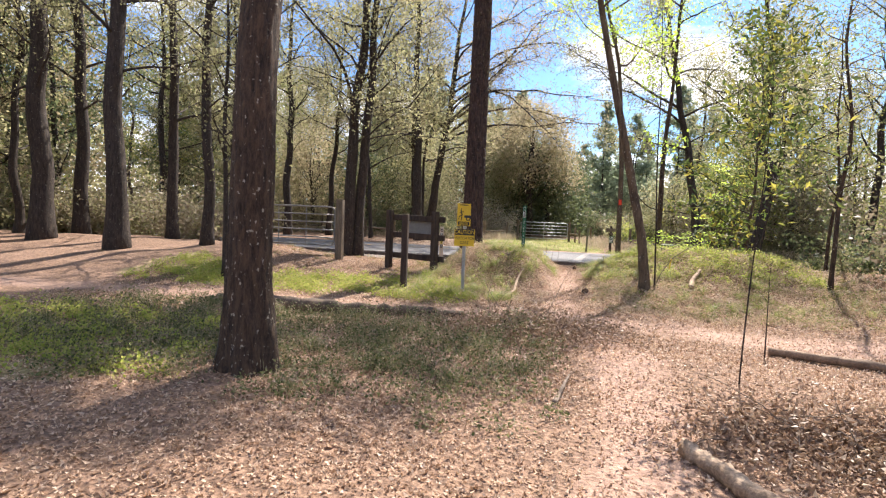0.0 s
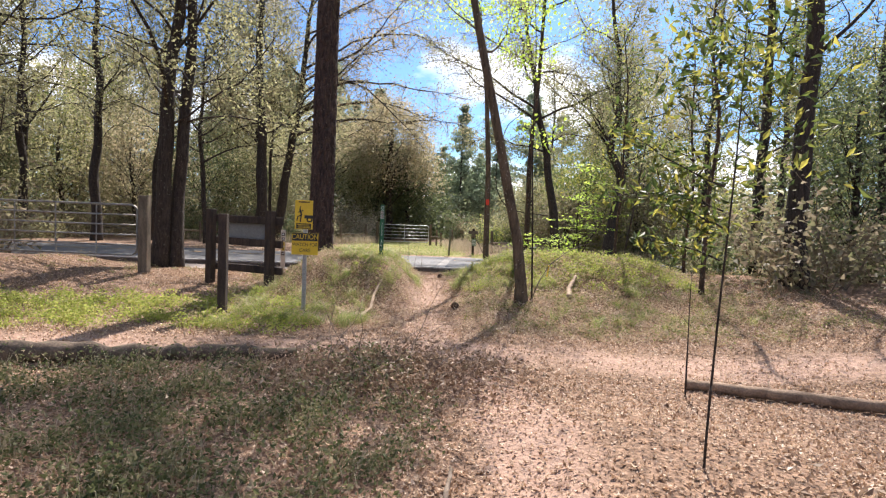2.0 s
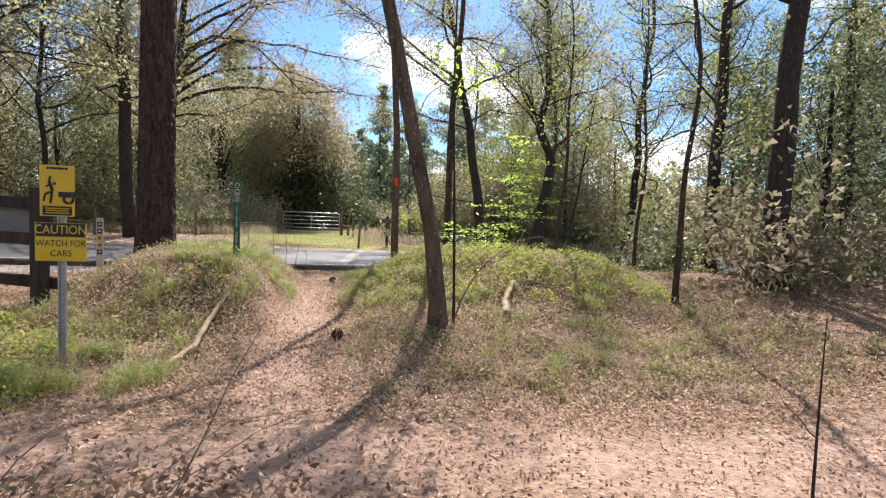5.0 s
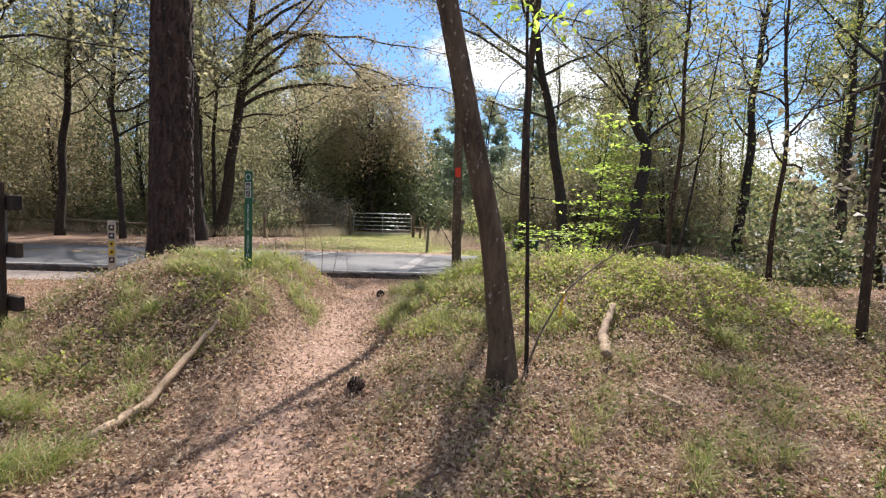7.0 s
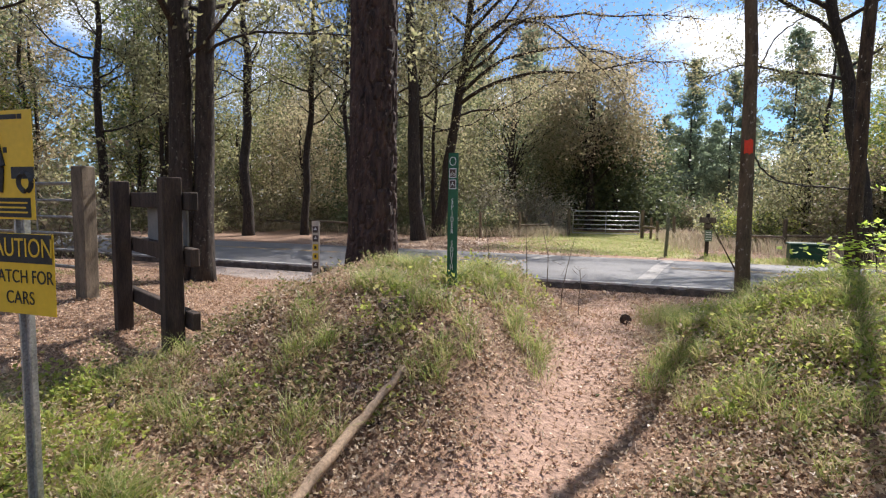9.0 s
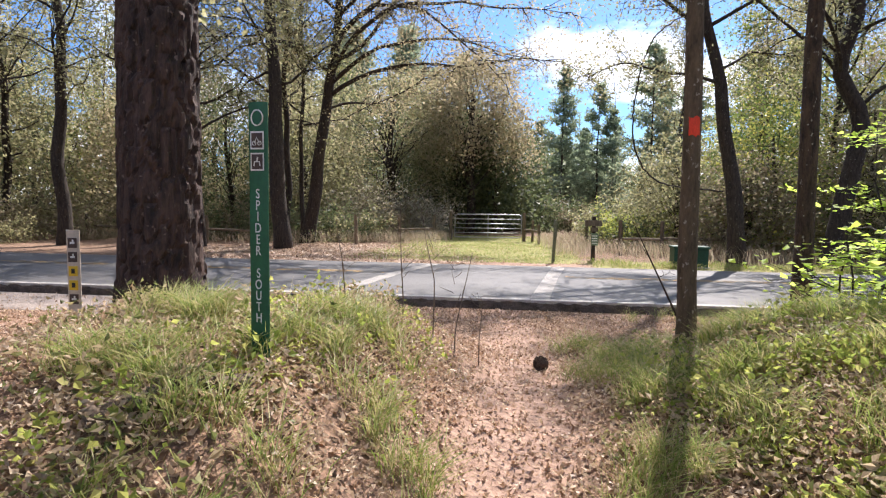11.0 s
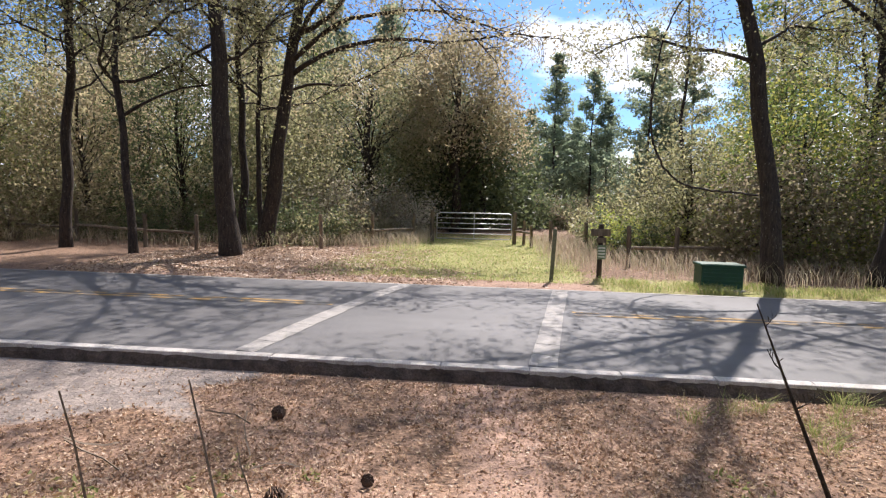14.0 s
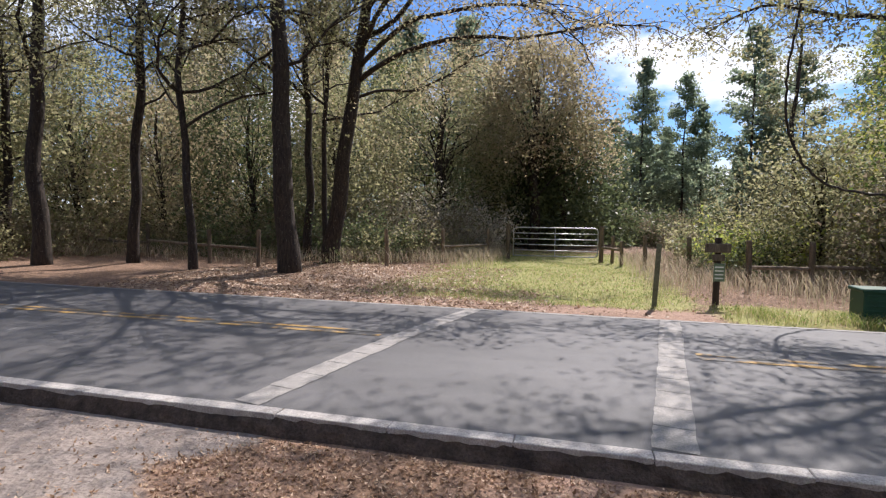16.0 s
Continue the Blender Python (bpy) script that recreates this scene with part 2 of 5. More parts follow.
M_TANPOST = surface("tan_marker", (0.48, 0.40, 0.31), (0.60, 0.51, 0.41), 5, 0.6, 0.1, 50, grit=0.25)
M_BLAZE = surface("orange_red_blaze", (0.62, 0.035, 0.012), (0.80, 0.06, 0.02), 9, 0.7, 0.4, 60, (2, 2, 0.6), depth=0.006, grit=0.35)
M_BOX = surface("green_cabinet_paint", (0.008, 0.048, 0.024), (0.014, 0.07, 0.036), 4, 0.55, 0.1, 50, grit=0.3)
M_PANEL = surface("grey_board", (0.16, 0.155, 0.15), (0.24, 0.23, 0.22), 3, 0.8, 0.1, 40, grit=0.3)
M_CONE = surface("pine_cone", (0.03, 0.018, 0.012), (0.10, 0.06, 0.04), 20, 0.9, 0.4, 90)


def asphalt_mat():
    m, n, l, p = base_mat("asphalt")
    co = n.new("ShaderNodeTexCoord").outputs["Object"]
    a = noise_node(n, l, co, 0.8, 6, 0.65, (0.35, 1, 1))
    b = noise_node(n, l, co, 140, 3, 0.7)
    r = ramp(n, [(0.3, (0.085, 0.082, 0.085)), (0.7, (0.15, 0.145, 0.148))])
    l.new(a.outputs["Fac"], r.inputs["Fac"])
    fr = ramp(n, [(0.35, (0.55, 0.55, 0.55)), (0.72, (1.5, 1.48, 1.45))])
    l.new(b.outputs["Fac"], fr.inputs["Fac"])
    mix = n.new("ShaderNodeMixRGB")
    mix.blend_type, mix.inputs["Fac"].default_value = "MULTIPLY", 1.0
    l.new(r.outputs["Color"], mix.inputs["Color1"])
    l.new(fr.outputs["Color"], mix.inputs["Color2"])
    l.new(mix.outputs["Color"], p.inputs["Base Color"])
    p.inputs["Roughness"].default_value = 0.7
    bp = n.new("ShaderNodeBump")
    bp.inputs["Strength"].default_value, bp.inputs["Distance"].default_value = 0.5, 0.006
    l.new(b.outputs["Fac"], bp.inputs["Height"])
    l.new(bp.outputs["Normal"], p.inputs["Normal"])
    return m


def ground_mat():
    """Leaf mould, bare trampled earth (attribute bare) and short grass (attribute green)."""
    m, n, l, p = base_mat("woodland_ground")
    co = n.new("ShaderNodeTexCoord").outputs["Object"]
    big = noise_node(n, l, co, 0.9, 6, 0.65)
    mid = noise_node(n, l, co, 14, 5, 0.7)
    vor = n.new("ShaderNodeTexVoronoi")
    vor.inputs["Scale"].default_value = 26
    l.new(co, vor.inputs["Vector"])
    duff = ramp(n, [(0.25, (0.05, 0.03, 0.018)), (0.5, (0.15, 0.088, 0.055)), (0.78, (0.32, 0.20, 0.13))])
    bare = ramp(n, [(0.3, (0.22, 0.13, 0.09)), (0.7, (0.42, 0.28, 0.21))])
    green = ramp(n, [(0.3, (0.19, 0.19, 0.06)), (0.7, (0.38, 0.35, 0.13))])
    su = n.new("ShaderNodeMath")
    su.operation = "MULTIPLY_ADD"
    su.inputs[1].default_value = 0.45
    l.new(vor.outputs["Distance"], su.inputs[0])
    l.new(mid.outputs["Fac"], su.inputs[2])
    sb = n.new("ShaderNodeMath")
    sb.operation = "SUBTRACT"
    sb.inputs[1].default_value = 0.16
    l.new(su.outputs["Value"], sb.inputs[0])
    l.new(sb.outputs["Value"], duff.inputs["Fac"])
    l.new(mid.outputs["Fac"], bare.inputs["Fac"])
    l.new(mid.outputs["Fac"], green.inputs["Fac"])
    col = duff.outputs["Color"]
    sand = ramp(n, [(0.3, (0.19, 0.15, 0.13)), (0.7, (0.34, 0.285, 0.25))])
    l.new(mid.outputs["Fac"], sand.inputs["Fac"])
    for key, other in (("bare", bare), ("green", green), ("sand", sand)):
        at = n.new("ShaderNodeAttribute")
        at.attribute_name = key
        ad = n.new("ShaderNodeMath")
        l.new(at.outputs["Fac"], ad.inputs[0])
        l.new(big.outputs["Fac"], ad.inputs[1])
        rr = ramp(n, [(0.72, (0, 0, 0)), (1.0, (1, 1, 1))])
        l.new(ad.outputs["Value"], rr.inputs["Fac"])
        mx = n.new("ShaderNodeMixRGB")
        l.new(rr.outputs["Color"], mx.inputs["Fac"])
        l.new(col, mx.inputs["Color1"])
        l.new(other.outputs["Color"], mx.inputs["Color2"])
        col = mx.outputs["Color"]
    l.new(col, p.inputs["Base Color"])
    p.inputs["Roughness"].default_value = 0.95
    bp = n.new("ShaderNodeBump")
    bp.inputs["Strength"].default_value, bp.inputs["Distance"].default_value = 0.9, 0.03
    l.new(su.outputs["Value"], bp.inputs["Height"])
    l.new(bp.outputs["Normal"], p.inputs["Normal"])
    return m


M_ASPHALT, M_GROUND = asphalt_mat(), ground_mat()


# ---- building blocks ----
class Geo:
    """Gathers vertices and faces for one mesh."""

    def __init__(self):
        self.v, self.f, self.n = [], [], 0

    def add(self, verts, faces):
        verts = np.asarray(verts, float).reshape(-1, 3)
        self.v.append(verts)
        self.f.extend([tuple(int(i) + self.n for i in q) for q in faces])
        self.n += len(verts)

    def tube(self, pts, rad, sides=8, rough=0.0, cap=True, rng=None):
        pts = np.asarray(pts, float)
        rad = np.broadcast_to(np.asarray(rad, float), (len(pts),))
        tan = np.gradient(pts, axis=0)
        tan /= np.linalg.norm(tan, axis=1)[:, None] + 1e-9
        ref = np.array([1.0, 0.03, 0.02]) if abs(tan[:, 0]).mean() < 0.8 else np.array([0.02, 0.03, 1.0])
        a = np.cross(tan, ref)
        a /= np.linalg.norm(a, axis=1)[:, None] + 1e-9
        b = np.cross(tan, a)
        ang = np.linspace(0, 2 * math.pi, sides, endpoint=False)
        k = np.ones((len(pts), sides))
        if rough and rng is not None:
            k += rough * rng.standard_normal((len(pts), sides))
        ring = pts[:, None] + (rad[:, None] * k)[..., None] * (np.cos(ang)[None, :, None] * a[:, None] + np.sin(ang)[None, :, None] * b[:, None])
        faces = []
        for i in range(len(pts) - 1):
            o = i * sides
            faces += [(o + j, o + (j + 1) % sides, o + sides + (j + 1) % sides, o + sides + j) for j in range(sides)]
        if cap:
            faces += [tuple(range(sides))[::-1], tuple(range((len(pts) - 1) * sides, len(pts) * sides))]
        self.add(ring.reshape(-1, 3), faces)
        return self

    def box(self, c, s, m=None, bevel=0.004):
        """A box with chamfered edges about c, of size s, turned by the matrix m."""
        h = np.array(s, float) / 2
        e = min(bevel, h.min() * 0.45)
        vs = []
        idx = {}
        for sx in (-1, 1):
            for sy in (-1, 1):
                for sz in (-1, 1):
                    for ax in range(3):
                        q = np.array([sx, sy, sz]) * (h - e)
                        q[ax] = (sx, sy, sz)[ax] * h[ax]
                        idx[(sx, sy, sz, ax)] = len(vs)
                        vs.append(q)
        fs = []
        for ax in range(3):
            u, w = (ax + 1) % 3, (ax + 2) % 3
            for s0 in (-1, 1):
                loop = []
                for su, sw in ((-1, -1), (1, -1), (1, 1), (-1, 1)):
                    k = [0, 0, 0]
                    k[ax], k[u], k[w] = s0, su, sw
                    loop.append(idx[(*k, ax)])
                fs.append(loop if s0 > 0 else loop[::-1])
            for su in (-1, 1):
                for sw in (-1, 1):
                    lo, hi = [0, 0, 0], [0, 0, 0]
                    lo[ax], hi[ax] = -1, 1
                    for k in (lo, hi):
                        k[u], k[w] = su, sw
                    q = [idx[(*lo, u)], idx[(*hi, u)], idx[(*hi, w)], idx[(*lo, w)]]
                    fs.append(q if su * sw < 0 else q[::-1])
        for sx in (-1, 1):
            for sy in (-1, 1):
                for sz in (-1, 1):
                    q = [idx[(sx, sy, sz, a)] for a in range(3)]
                    fs.append(q if sx * sy * sz > 0 else q[::-1])
        vs = np.array(vs)
        if m is not None:
            vs = vs @ np.array(m.to_3x3()).T
        self.add(vs + np.array(c, float), fs)
        return self

    def leaves(self, centres, length, width, rng, flat=0.0, bend=0.0):
        """A bent four-cornered leaf at each centre, lying flatter the nearer flat is to 1."""
        c = np.asarray(centres, float)
        k = len(c)
        u = rng.standard_normal((k, 3))
        u[:, 2] *= 1 - flat
        u /= np.linalg.norm(u, axis=1)[:, None] + 1e-9
        r = rng.standard_normal((k, 3))
        if flat:
            r = r * (1 - flat) + np.array([0, 0, 1.0]) * flat * 2
        w = np.cross(r, u)
        w /= np.linalg.norm(w, axis=1)[:, None] + 1e-9
        nrm = np.cross(u, w)
        size = rng.uniform(0.6, 1.3, k)[:, None]
        u, w = u * size * length / 2, w * size * width / 2
        lift = nrm * size * bend * length
        q = np.stack([c - u, c + w - lift, c + u, c - w - lift], 1).reshape(-1, 3)
        f = np.arange(4 * k).reshape(-1, 4) + self.n
        self.v.append(q)
        self.f.extend(map(tuple, f.tolist()))
        self.n += 4 * k
        return self

    def sprigs(self, centres, size, rng, flat=0.0):
        """A three-cornered leaf of about that size at each centre, for foliage far off."""
        c = np.asarray(centres, float)
        k = len(c)
        u, w = rng.standard_normal((k, 3)), rng.standard_normal((k, 3))
        u[:, 2] *= 1 - flat
        w[:, 2] *= 1 - flat
        u /= np.linalg.norm(u, axis=1)[:, None] + 1e-9
        w -= u * (u * w).sum(1)[:, None]
        w /= np.linalg.norm(w, axis=1)[:, None] + 1e-9
        r = (size * rng.uniform(0.55, 1.35, k))[:, None]
        q = np.stack([c - u * r * 0.5 - w * r * 0.33, c + u * r * 0.6, c - u * r * 0.35 + w * r * 0.45], 1).reshape(-1, 3)
        f = np.arange(3 * k).reshape(-1, 3) + self.n
        self.v.append(q)
        self.f.extend(map(tuple, f.tolist()))
        self.n += 3 * k
        return self

    def blades(self, base, height, width, rng, splay=0.5):
        """A tapering grass blade of two triangles' worth at each base."""
        c = np.asarray(base, float)
        k = len(c)
        a = rng.uniform(0, 2 * math.pi, k)
        hgt = height * rng.uniform(0.5, 1.3, k)
        tip = c + np.stack([np.cos(a) * hgt * splay, np.sin(a) * hgt * splay, hgt], 1)
        mid = c + np.stack([np.cos(a) * hgt * splay * 0.25, np.sin(a) * hgt * splay * 0.25, hgt * 0.6], 1)
        s = np.stack([-np.sin(a + 0.6), np.cos(a + 0.6), np.zeros(k)], 1) * width / 2
        q = np.stack([c - s, mid - s * 0.8, tip, mid + s * 0.8], 1).reshape(-1, 3)
        f = np.arange(4 * k).reshape(-1, 4) + self.n
        self.v.append(q)
        self.f.extend(map(tuple, f.tolist()))
        self.n += 4 * k
        return self

    def mesh(self, name, material, smooth=False):
        me = bpy.data.meshes.new(name)
        me.from_pydata(np.concatenate(self.v).tolist(), [], self.f)
        me.materials.append(material)
        if smooth:
            me.shade_smooth()
        return me


def part(name, geo, material, parent, label="", smooth=False):
    ob = new(name, geo.mesh(name, material, smooth))
    ob.parent = parent
    return tagged(ob, label)


def thing(name, m, label, category, group="", kind=""):
    ob = new(name)
    ob.empty_display_size = 0.1
    ob.matrix_basis = m
    return tagged(ob, label, category, group, kind)


def solo(name, geo, material, label, category, group="", kind="", smooth=False, m=None):
    ob = new(name, geo.mesh(name, material, smooth))
    if m is not None:
        ob.matrix_basis = m
    return tagged(ob, label, category, group, kind)


# ---- the lie of the land ----
TRAIL = np.array([(0.5, -8), (0.4, -2), (0.45, 2), (0.85, 5), (0.9, 7), (0.45, 9.3), (0.1, 11.3), (0.3, 13.3), (0.55, 15.5), (0.5, 17.5), (0.4, 19.9)])
CROSS = np.array([(-30, 8), (-16, 8.6), (-9, 8.8), (-3, 9.0), (0.5, 9.0), (3, 8.6), (6, 8.6), (10, 8.2), (25, 6)])
ROAD_NEAR, ROAD_FAR, ROAD_Z = 19.92, 25.32, 0.02


def dist_line(x, y, line):
    best = np.full(np.shape(x), 1e9)
    for (ax, ay), (bx, by) in zip(line[:-1], line[1:]):
        t = np.clip(((x - ax) * (bx - ax) + (y - ay) * (by - ay)) / ((bx - ax) ** 2 + (by - ay) ** 2), 0, 1)
        best = np.minimum(best, np.hypot(x - ax - t * (bx - ax), y - ay - t * (by - ay)))
    return best


def bump1(v, lo, hi, soft):
    """1 between lo and hi, falling off smoothly over soft."""
    s = np.clip(np.minimum((v - lo) / soft + 1, (hi - v) / soft + 1), 0, 1)
    return s * s * (3 - 2 * s)


def hill(x, y):
    return (np.sin(x * 0.9 + 1.3) * np.cos(y * 0.8) * 0.035 + np.sin(x * 2.3 + y * 1.7) * 0.018 + np.sin(x * 5.1 - y * 4.3) * 0.008)


def land(x, y):
    """Height of the ground."""
    x, y = np.asarray(x, float), np.asarray(y, float)
    z = np.interp(y, [-10, 0, 4, 8, 11, 13, 14.5, 16, 18, 19.5, 19.95, 25, 26, 30, 60], [0, 0, -0.03, -0.09, -0.12, 0.0, 0.12, 0.05, -0.09, -0.13, -0.13, -0.1, -0.02, -0.02, -0.05])
    right = bump1(x, 2.6, 4.8, 2.0) * bump1(y, 14.7, 99, 2.9) * bump1(y, -99, 15.0, 1.9)
    left = bump1(x, -2.0, -0.75, 1.2) * bump1(y, 13.6, 99, 1.75) * bump1(y, -99, 15.5, 2.2)
    z = z + 0.70 * right + 0.60 * left
    z = z + 0.2 * np.exp(-((x - 1.9) ** 2 + (y - 11.7) ** 2) / 1.1)
    z = z + 0.14 * bump1(x, 1.5, 2.5, 1) * bump1(y, 5.0, 6, 1.2)
    z = z + 0.35 * bump1(x, 7.5, 40, 3) * bump1(y, 11, 15, 4)
    z = z + 0.32 * bump1(x, -40, -9.5, 3) * bump1(y, 11.5, 16.5, 2.5)
    calm = bump1(y, -400, 18.2, 1.5) + bump1(y, 27, 400, 1.5)
    return z + hill(x, y) * np.clip(calm, 0, 1)


def lz(x, y):
    return float(land(x, y))


def ground_fields(x, y):
    """Where the earth is trodden bare and where grass grows, each 0 to 1."""
    bare = np.clip(1.25 - dist_line(x, y, TRAIL) / 0.55, 0, 1) * 0.55
    bare = np.maximum(bare, np.clip(1.4 - dist_line(x, y, CROSS) / 0.68, 0, 1) * 0.48)
    bare = np.maximum(bare, bump1(x, -14, -6, 2) * bump1(y, 9.5, 12, 1.5) * 0.22)
    bare = np.maximum(bare, bump1(x, -9, 2, 1.5) * bump1(y, 17.4, 19.95, 0.8) * 0.3)
    bare = np.maximum(bare, bump1(x, -9, 4.5, 2) * bump1(y, 25.3, 26.2, 0.6) * 0.5)
    green = bump1(x, -3.2, 2.0, 1.2) * bump1(y, 27.0, 40, 1.0) * 0.6
    green = np.maximum(green, bump1(x, -9, -2.2, 1.2) * bump1(y, 10.2, 12.2, 0.7) * 0.3)
    green = np.maximum(green, bump1(x, -9, -4.2, 1.2) * bump1(y, 4.2, 6.5, 0.9) * 0.3)
    green = np.maximum(green, bump1(x, 3, 12, 1) * bump1(y, 25.3, 27.0, 0.6) * 0.5)
    green = np.maximum(green, bump1(x, 2.4, 5.8, 1.0) * bump1(y, 14.2, 16.0, 0.8) * 0.35)
    return bare, green


def sand_field(x, y):
    """The pale sandy pull-off along the kerb."""
    return bump1(x, -8.5, -2.5 - 0.25 * np.sin(y * 5), 0.45) * bump1(y, 18.5 + 0.2 * np.sin(x * 1.7) + 0.12 * np.sin(x * 4.1), 19.9, 0.35) * 0.75


def grid_axis(lo, hi, near_lo, near_hi, fine, coarse):
    a = list(np.arange(near_lo, near_hi, fine))
    step, v = fine, near_lo
    while v > lo:
        step = min(step * 1.35, coarse)
        v -= step
        a.insert(0, v)
    step, v = fine, a[-1]
    while v < hi:
        step = min(step * 1.35, coarse)
        v += step
        a.append(v)
    return np.array(a)


gx = grid_axis(-900, 900, -14, 12, 0.16, 90)
gy = grid_axis(-900, 900, -3, 30, 0.16, 90)
GX, GY = np.meshgrid(gx, gy, indexing="ij")
GZ = land(GX, GY)
geo = Geo()
nx, ny = GX.shape
ii, jj = np.meshgrid(np.arange(nx - 1), np.arange(ny - 1), indexing="ij")
o = (ii * ny + jj).ravel()
geo.add(np.stack([GX, GY, GZ], -1).reshape(-1, 3), np.stack([o, o + ny, o + ny + 1, o + 1], 1))
ground = solo("ground", geo, M_GROUND, "woodland floor of leaf mould and trodden earth", "ground", kind="structure", smooth=True)
gb, gg = ground_fields(GX, GY)
for key, val in (("bare", gb), ("green", gg), ("sand", sand_field(GX, GY))):
    ground.data.attributes.new(key, "FLOAT", "POINT").data.foreach_set("value", val.ravel().astype(np.float32))

# ---- road ----
geo = Geo()
xs = np.concatenate([np.linspace(-300, -20, 15), np.linspace(-18, 18, 37), np.linspace(20, 300, 15)])
rows_y = [ROAD_NEAR + 0.16, 21.2, 22.65, 24.0, ROAD_FAR]
camber = [0, 0.025, 0.04, 0.025, -0.01]
vs, fs = [], []
for x in xs:
    for yy, cz in zip(rows_y, camber):
        vs.append((x, yy, ROAD_Z + cz - 0.004))
    vs.append((x, ROAD_FAR + 0.08, -0.2))
    vs.append((x, ROAD_NEAR + 0.16, -0.2))
for i in range(len(xs) - 1):
    for j in range(6):
        fs.append((i * 7 + j, (i + 1) * 7 + j, (i + 1) * 7 + j + 1, i * 7 + j + 1))
geo.add(vs, fs)
road = solo("road", geo, M_ASPHALT, "worn grey asphalt park road", "road", kind="structure")


def road_z(y):
    return ROAD_Z + float(np.interp(y, rows_y, camber))


def painted(name, pts_a, pts_b, material, label, lift=0.002):
    """A worn painted band between two edges that run over the camber of the road."""
    g = Geo()
    k = len(pts_a)
    v = [(x, y, road_z(y) + lift) for x, y in pts_a] + [(x, y, road_z(y) + lift) for x, y in pts_b]
    g.add(v, [(i, i + 1, k + i + 1, k + i) for i in range(k - 1)])
    return solo(name, g, material, label, "road marking", kind="structure")


def ragged(a, b, half, rng, steps=44, wob=0.012):
    a, b = np.array(a), np.array(b)
    d = (b - a) / np.linalg.norm(b - a)
    nrm = np.array([-d[1], d[0]])
    t = np.linspace(0, 1, steps)[:, None]
    mid = a + (b - a) * t
    return mid + nrm * (half + rng.uniform(-wob, wob, (steps, 1))), mid - nrm * (half + rng.uniform(-wob, wob, (steps, 1)))


rng = np.random.default_rng(3)
for a, b in (((-2.42, 20.1), (-1.45, 25.12)), ((0.92, 20.1), (1.68, 25.12))):
    line = tagged(new("crosswalk_line"), "worn white crosswalk band across the asphalt", "road marking", kind="structure")
    a, b = np.array(a), np.array(b)
    for i in range(12):
        lo, hi = a + (b - a) * (i / 12 + 0.001), a + (b - a) * ((i + 1) / 12 - 0.0012)
        ea, eb = ragged(lo, hi, 0.145 + rng.uniform(-0.012, 0.008), rng, 6, 0.008)
        g = Geo()
        g.add([(x, y, road_z(y) + 0.002) for x, y in ea] + [(x, y, road_z(y) + 0.002) for x, y in eb], [(j, j + 1, 7 + j, 6 + j) for j in range(5)])
        part("paint_band", g, M_WHITE, line)
painted("edge_line", *ragged((-120, 25.2), (120, 25.2), 0.05, rng, 240, 0.006), M_WHITE, "thin white line along the far road edge")
for x0, x1 in ((-60, -2.2), (1.6, 60)):
    for yy in (22.66, 22.86):
        painted("yellow_line", *ragged((x0, yy), (x1, yy), 0.05, rng, 200, 0.006), M_YELLOWLINE, "worn yellow centre line on the road")

# ---- trees ----
def wander(rng, p0, d, length, steps, wob, rise):
    """Points of a limb that starts at p0 along d, wobbling and rising (or drooping) on its way."""
    p, d = np.array(p0, float), np.array(d, float)
    pts = [p.copy()]
    for _ in range(steps):
        d = d + rng.normal(0, wob, 3) + np.array([0, 0, rise])
        d /= np.linalg.norm(d)
        p = p + d * length / steps
        pts.append(p.copy())
    return np.array(pts)


def trunk_line(rng, h, bends, wob, steps):
    z = np.linspace(0, 1, steps) ** 1.1 * h
    bz = [b[0] for b in bends]
    x, y = np.interp(z, bz, [b[1] for b in bends]), np.interp(z, bz, [b[2] for b in bends])
    ph = rng.uniform(0, 6.28, 4)
    k = np.clip(z / 2.0, 0, 1)
    x = x + k * wob * (np.sin(z * 0.9 + ph[0]) + 0.5 * np.sin(z * 2.1 + ph[1]) - np.sin(ph[0]) * 0)
    y = y + k * wob * (np.sin(z * 0.8 + ph[2]) + 0.5 * np.sin(z * 1.9 + ph[3]))
    return np.stack([x, y, z], 1)


def rugged_stem(geo, line, rad, depth, rng, top=6.0):
    """A finely modelled stem: knotty, fluted at the foot, with furrows that run up the bark."""
    cut_k = int(np.searchsorted(line[:, 2], top))
    zf = np.linspace(line[0, 2], line[cut_k, 2], 150)
    px, py, pr = (np.interp(zf, line[:, 2], v) for v in (line[:, 0], line[:, 1], rad))
    sides = 44
    A, Z = np.meshgrid(np.linspace(0, 2 * math.pi, sides, endpoint=False), zf)
    ph = rng.uniform(0, 6.28, 10)
    k = np.zeros_like(A)
    for i, (na, nz, w) in enumerate(((3, 0.7, 0.5), (5, 1.3, 0.45), (9, 2.3, 0.5), (14, 4.1, 0.5), (17, 7.0, 0.35), (2, 5.0, 0.3))):
        k += w * np.sin(na * A + nz * Z + ph[i] + 1.3 * np.sin(nz * 1.7 * Z + ph[i + 3]))
    k += 0.35 * rng.standard_normal(A.shape)
    foot = np.exp(-np.clip(Z, 0, 9) / 0.3) * 0.11 * np.sin(5 * A + ph[9])
    R = pr[:, None] * (1 + foot) + depth * k
    v = np.stack([px[:, None] + R * np.cos(A), py[:, None] + R * np.sin(A), Z], -1).reshape(-1, 3)
    f = [(i * sides + j, i * sides + (j + 1) % sides, (i + 1) * sides + (j + 1) % sides, (i + 1) * sides + j) for i in range(149) for j in range(sides)]
    geo.add(v, f)
    geo.tube(line[cut_k - 1:], rad[cut_k - 1:], 14)


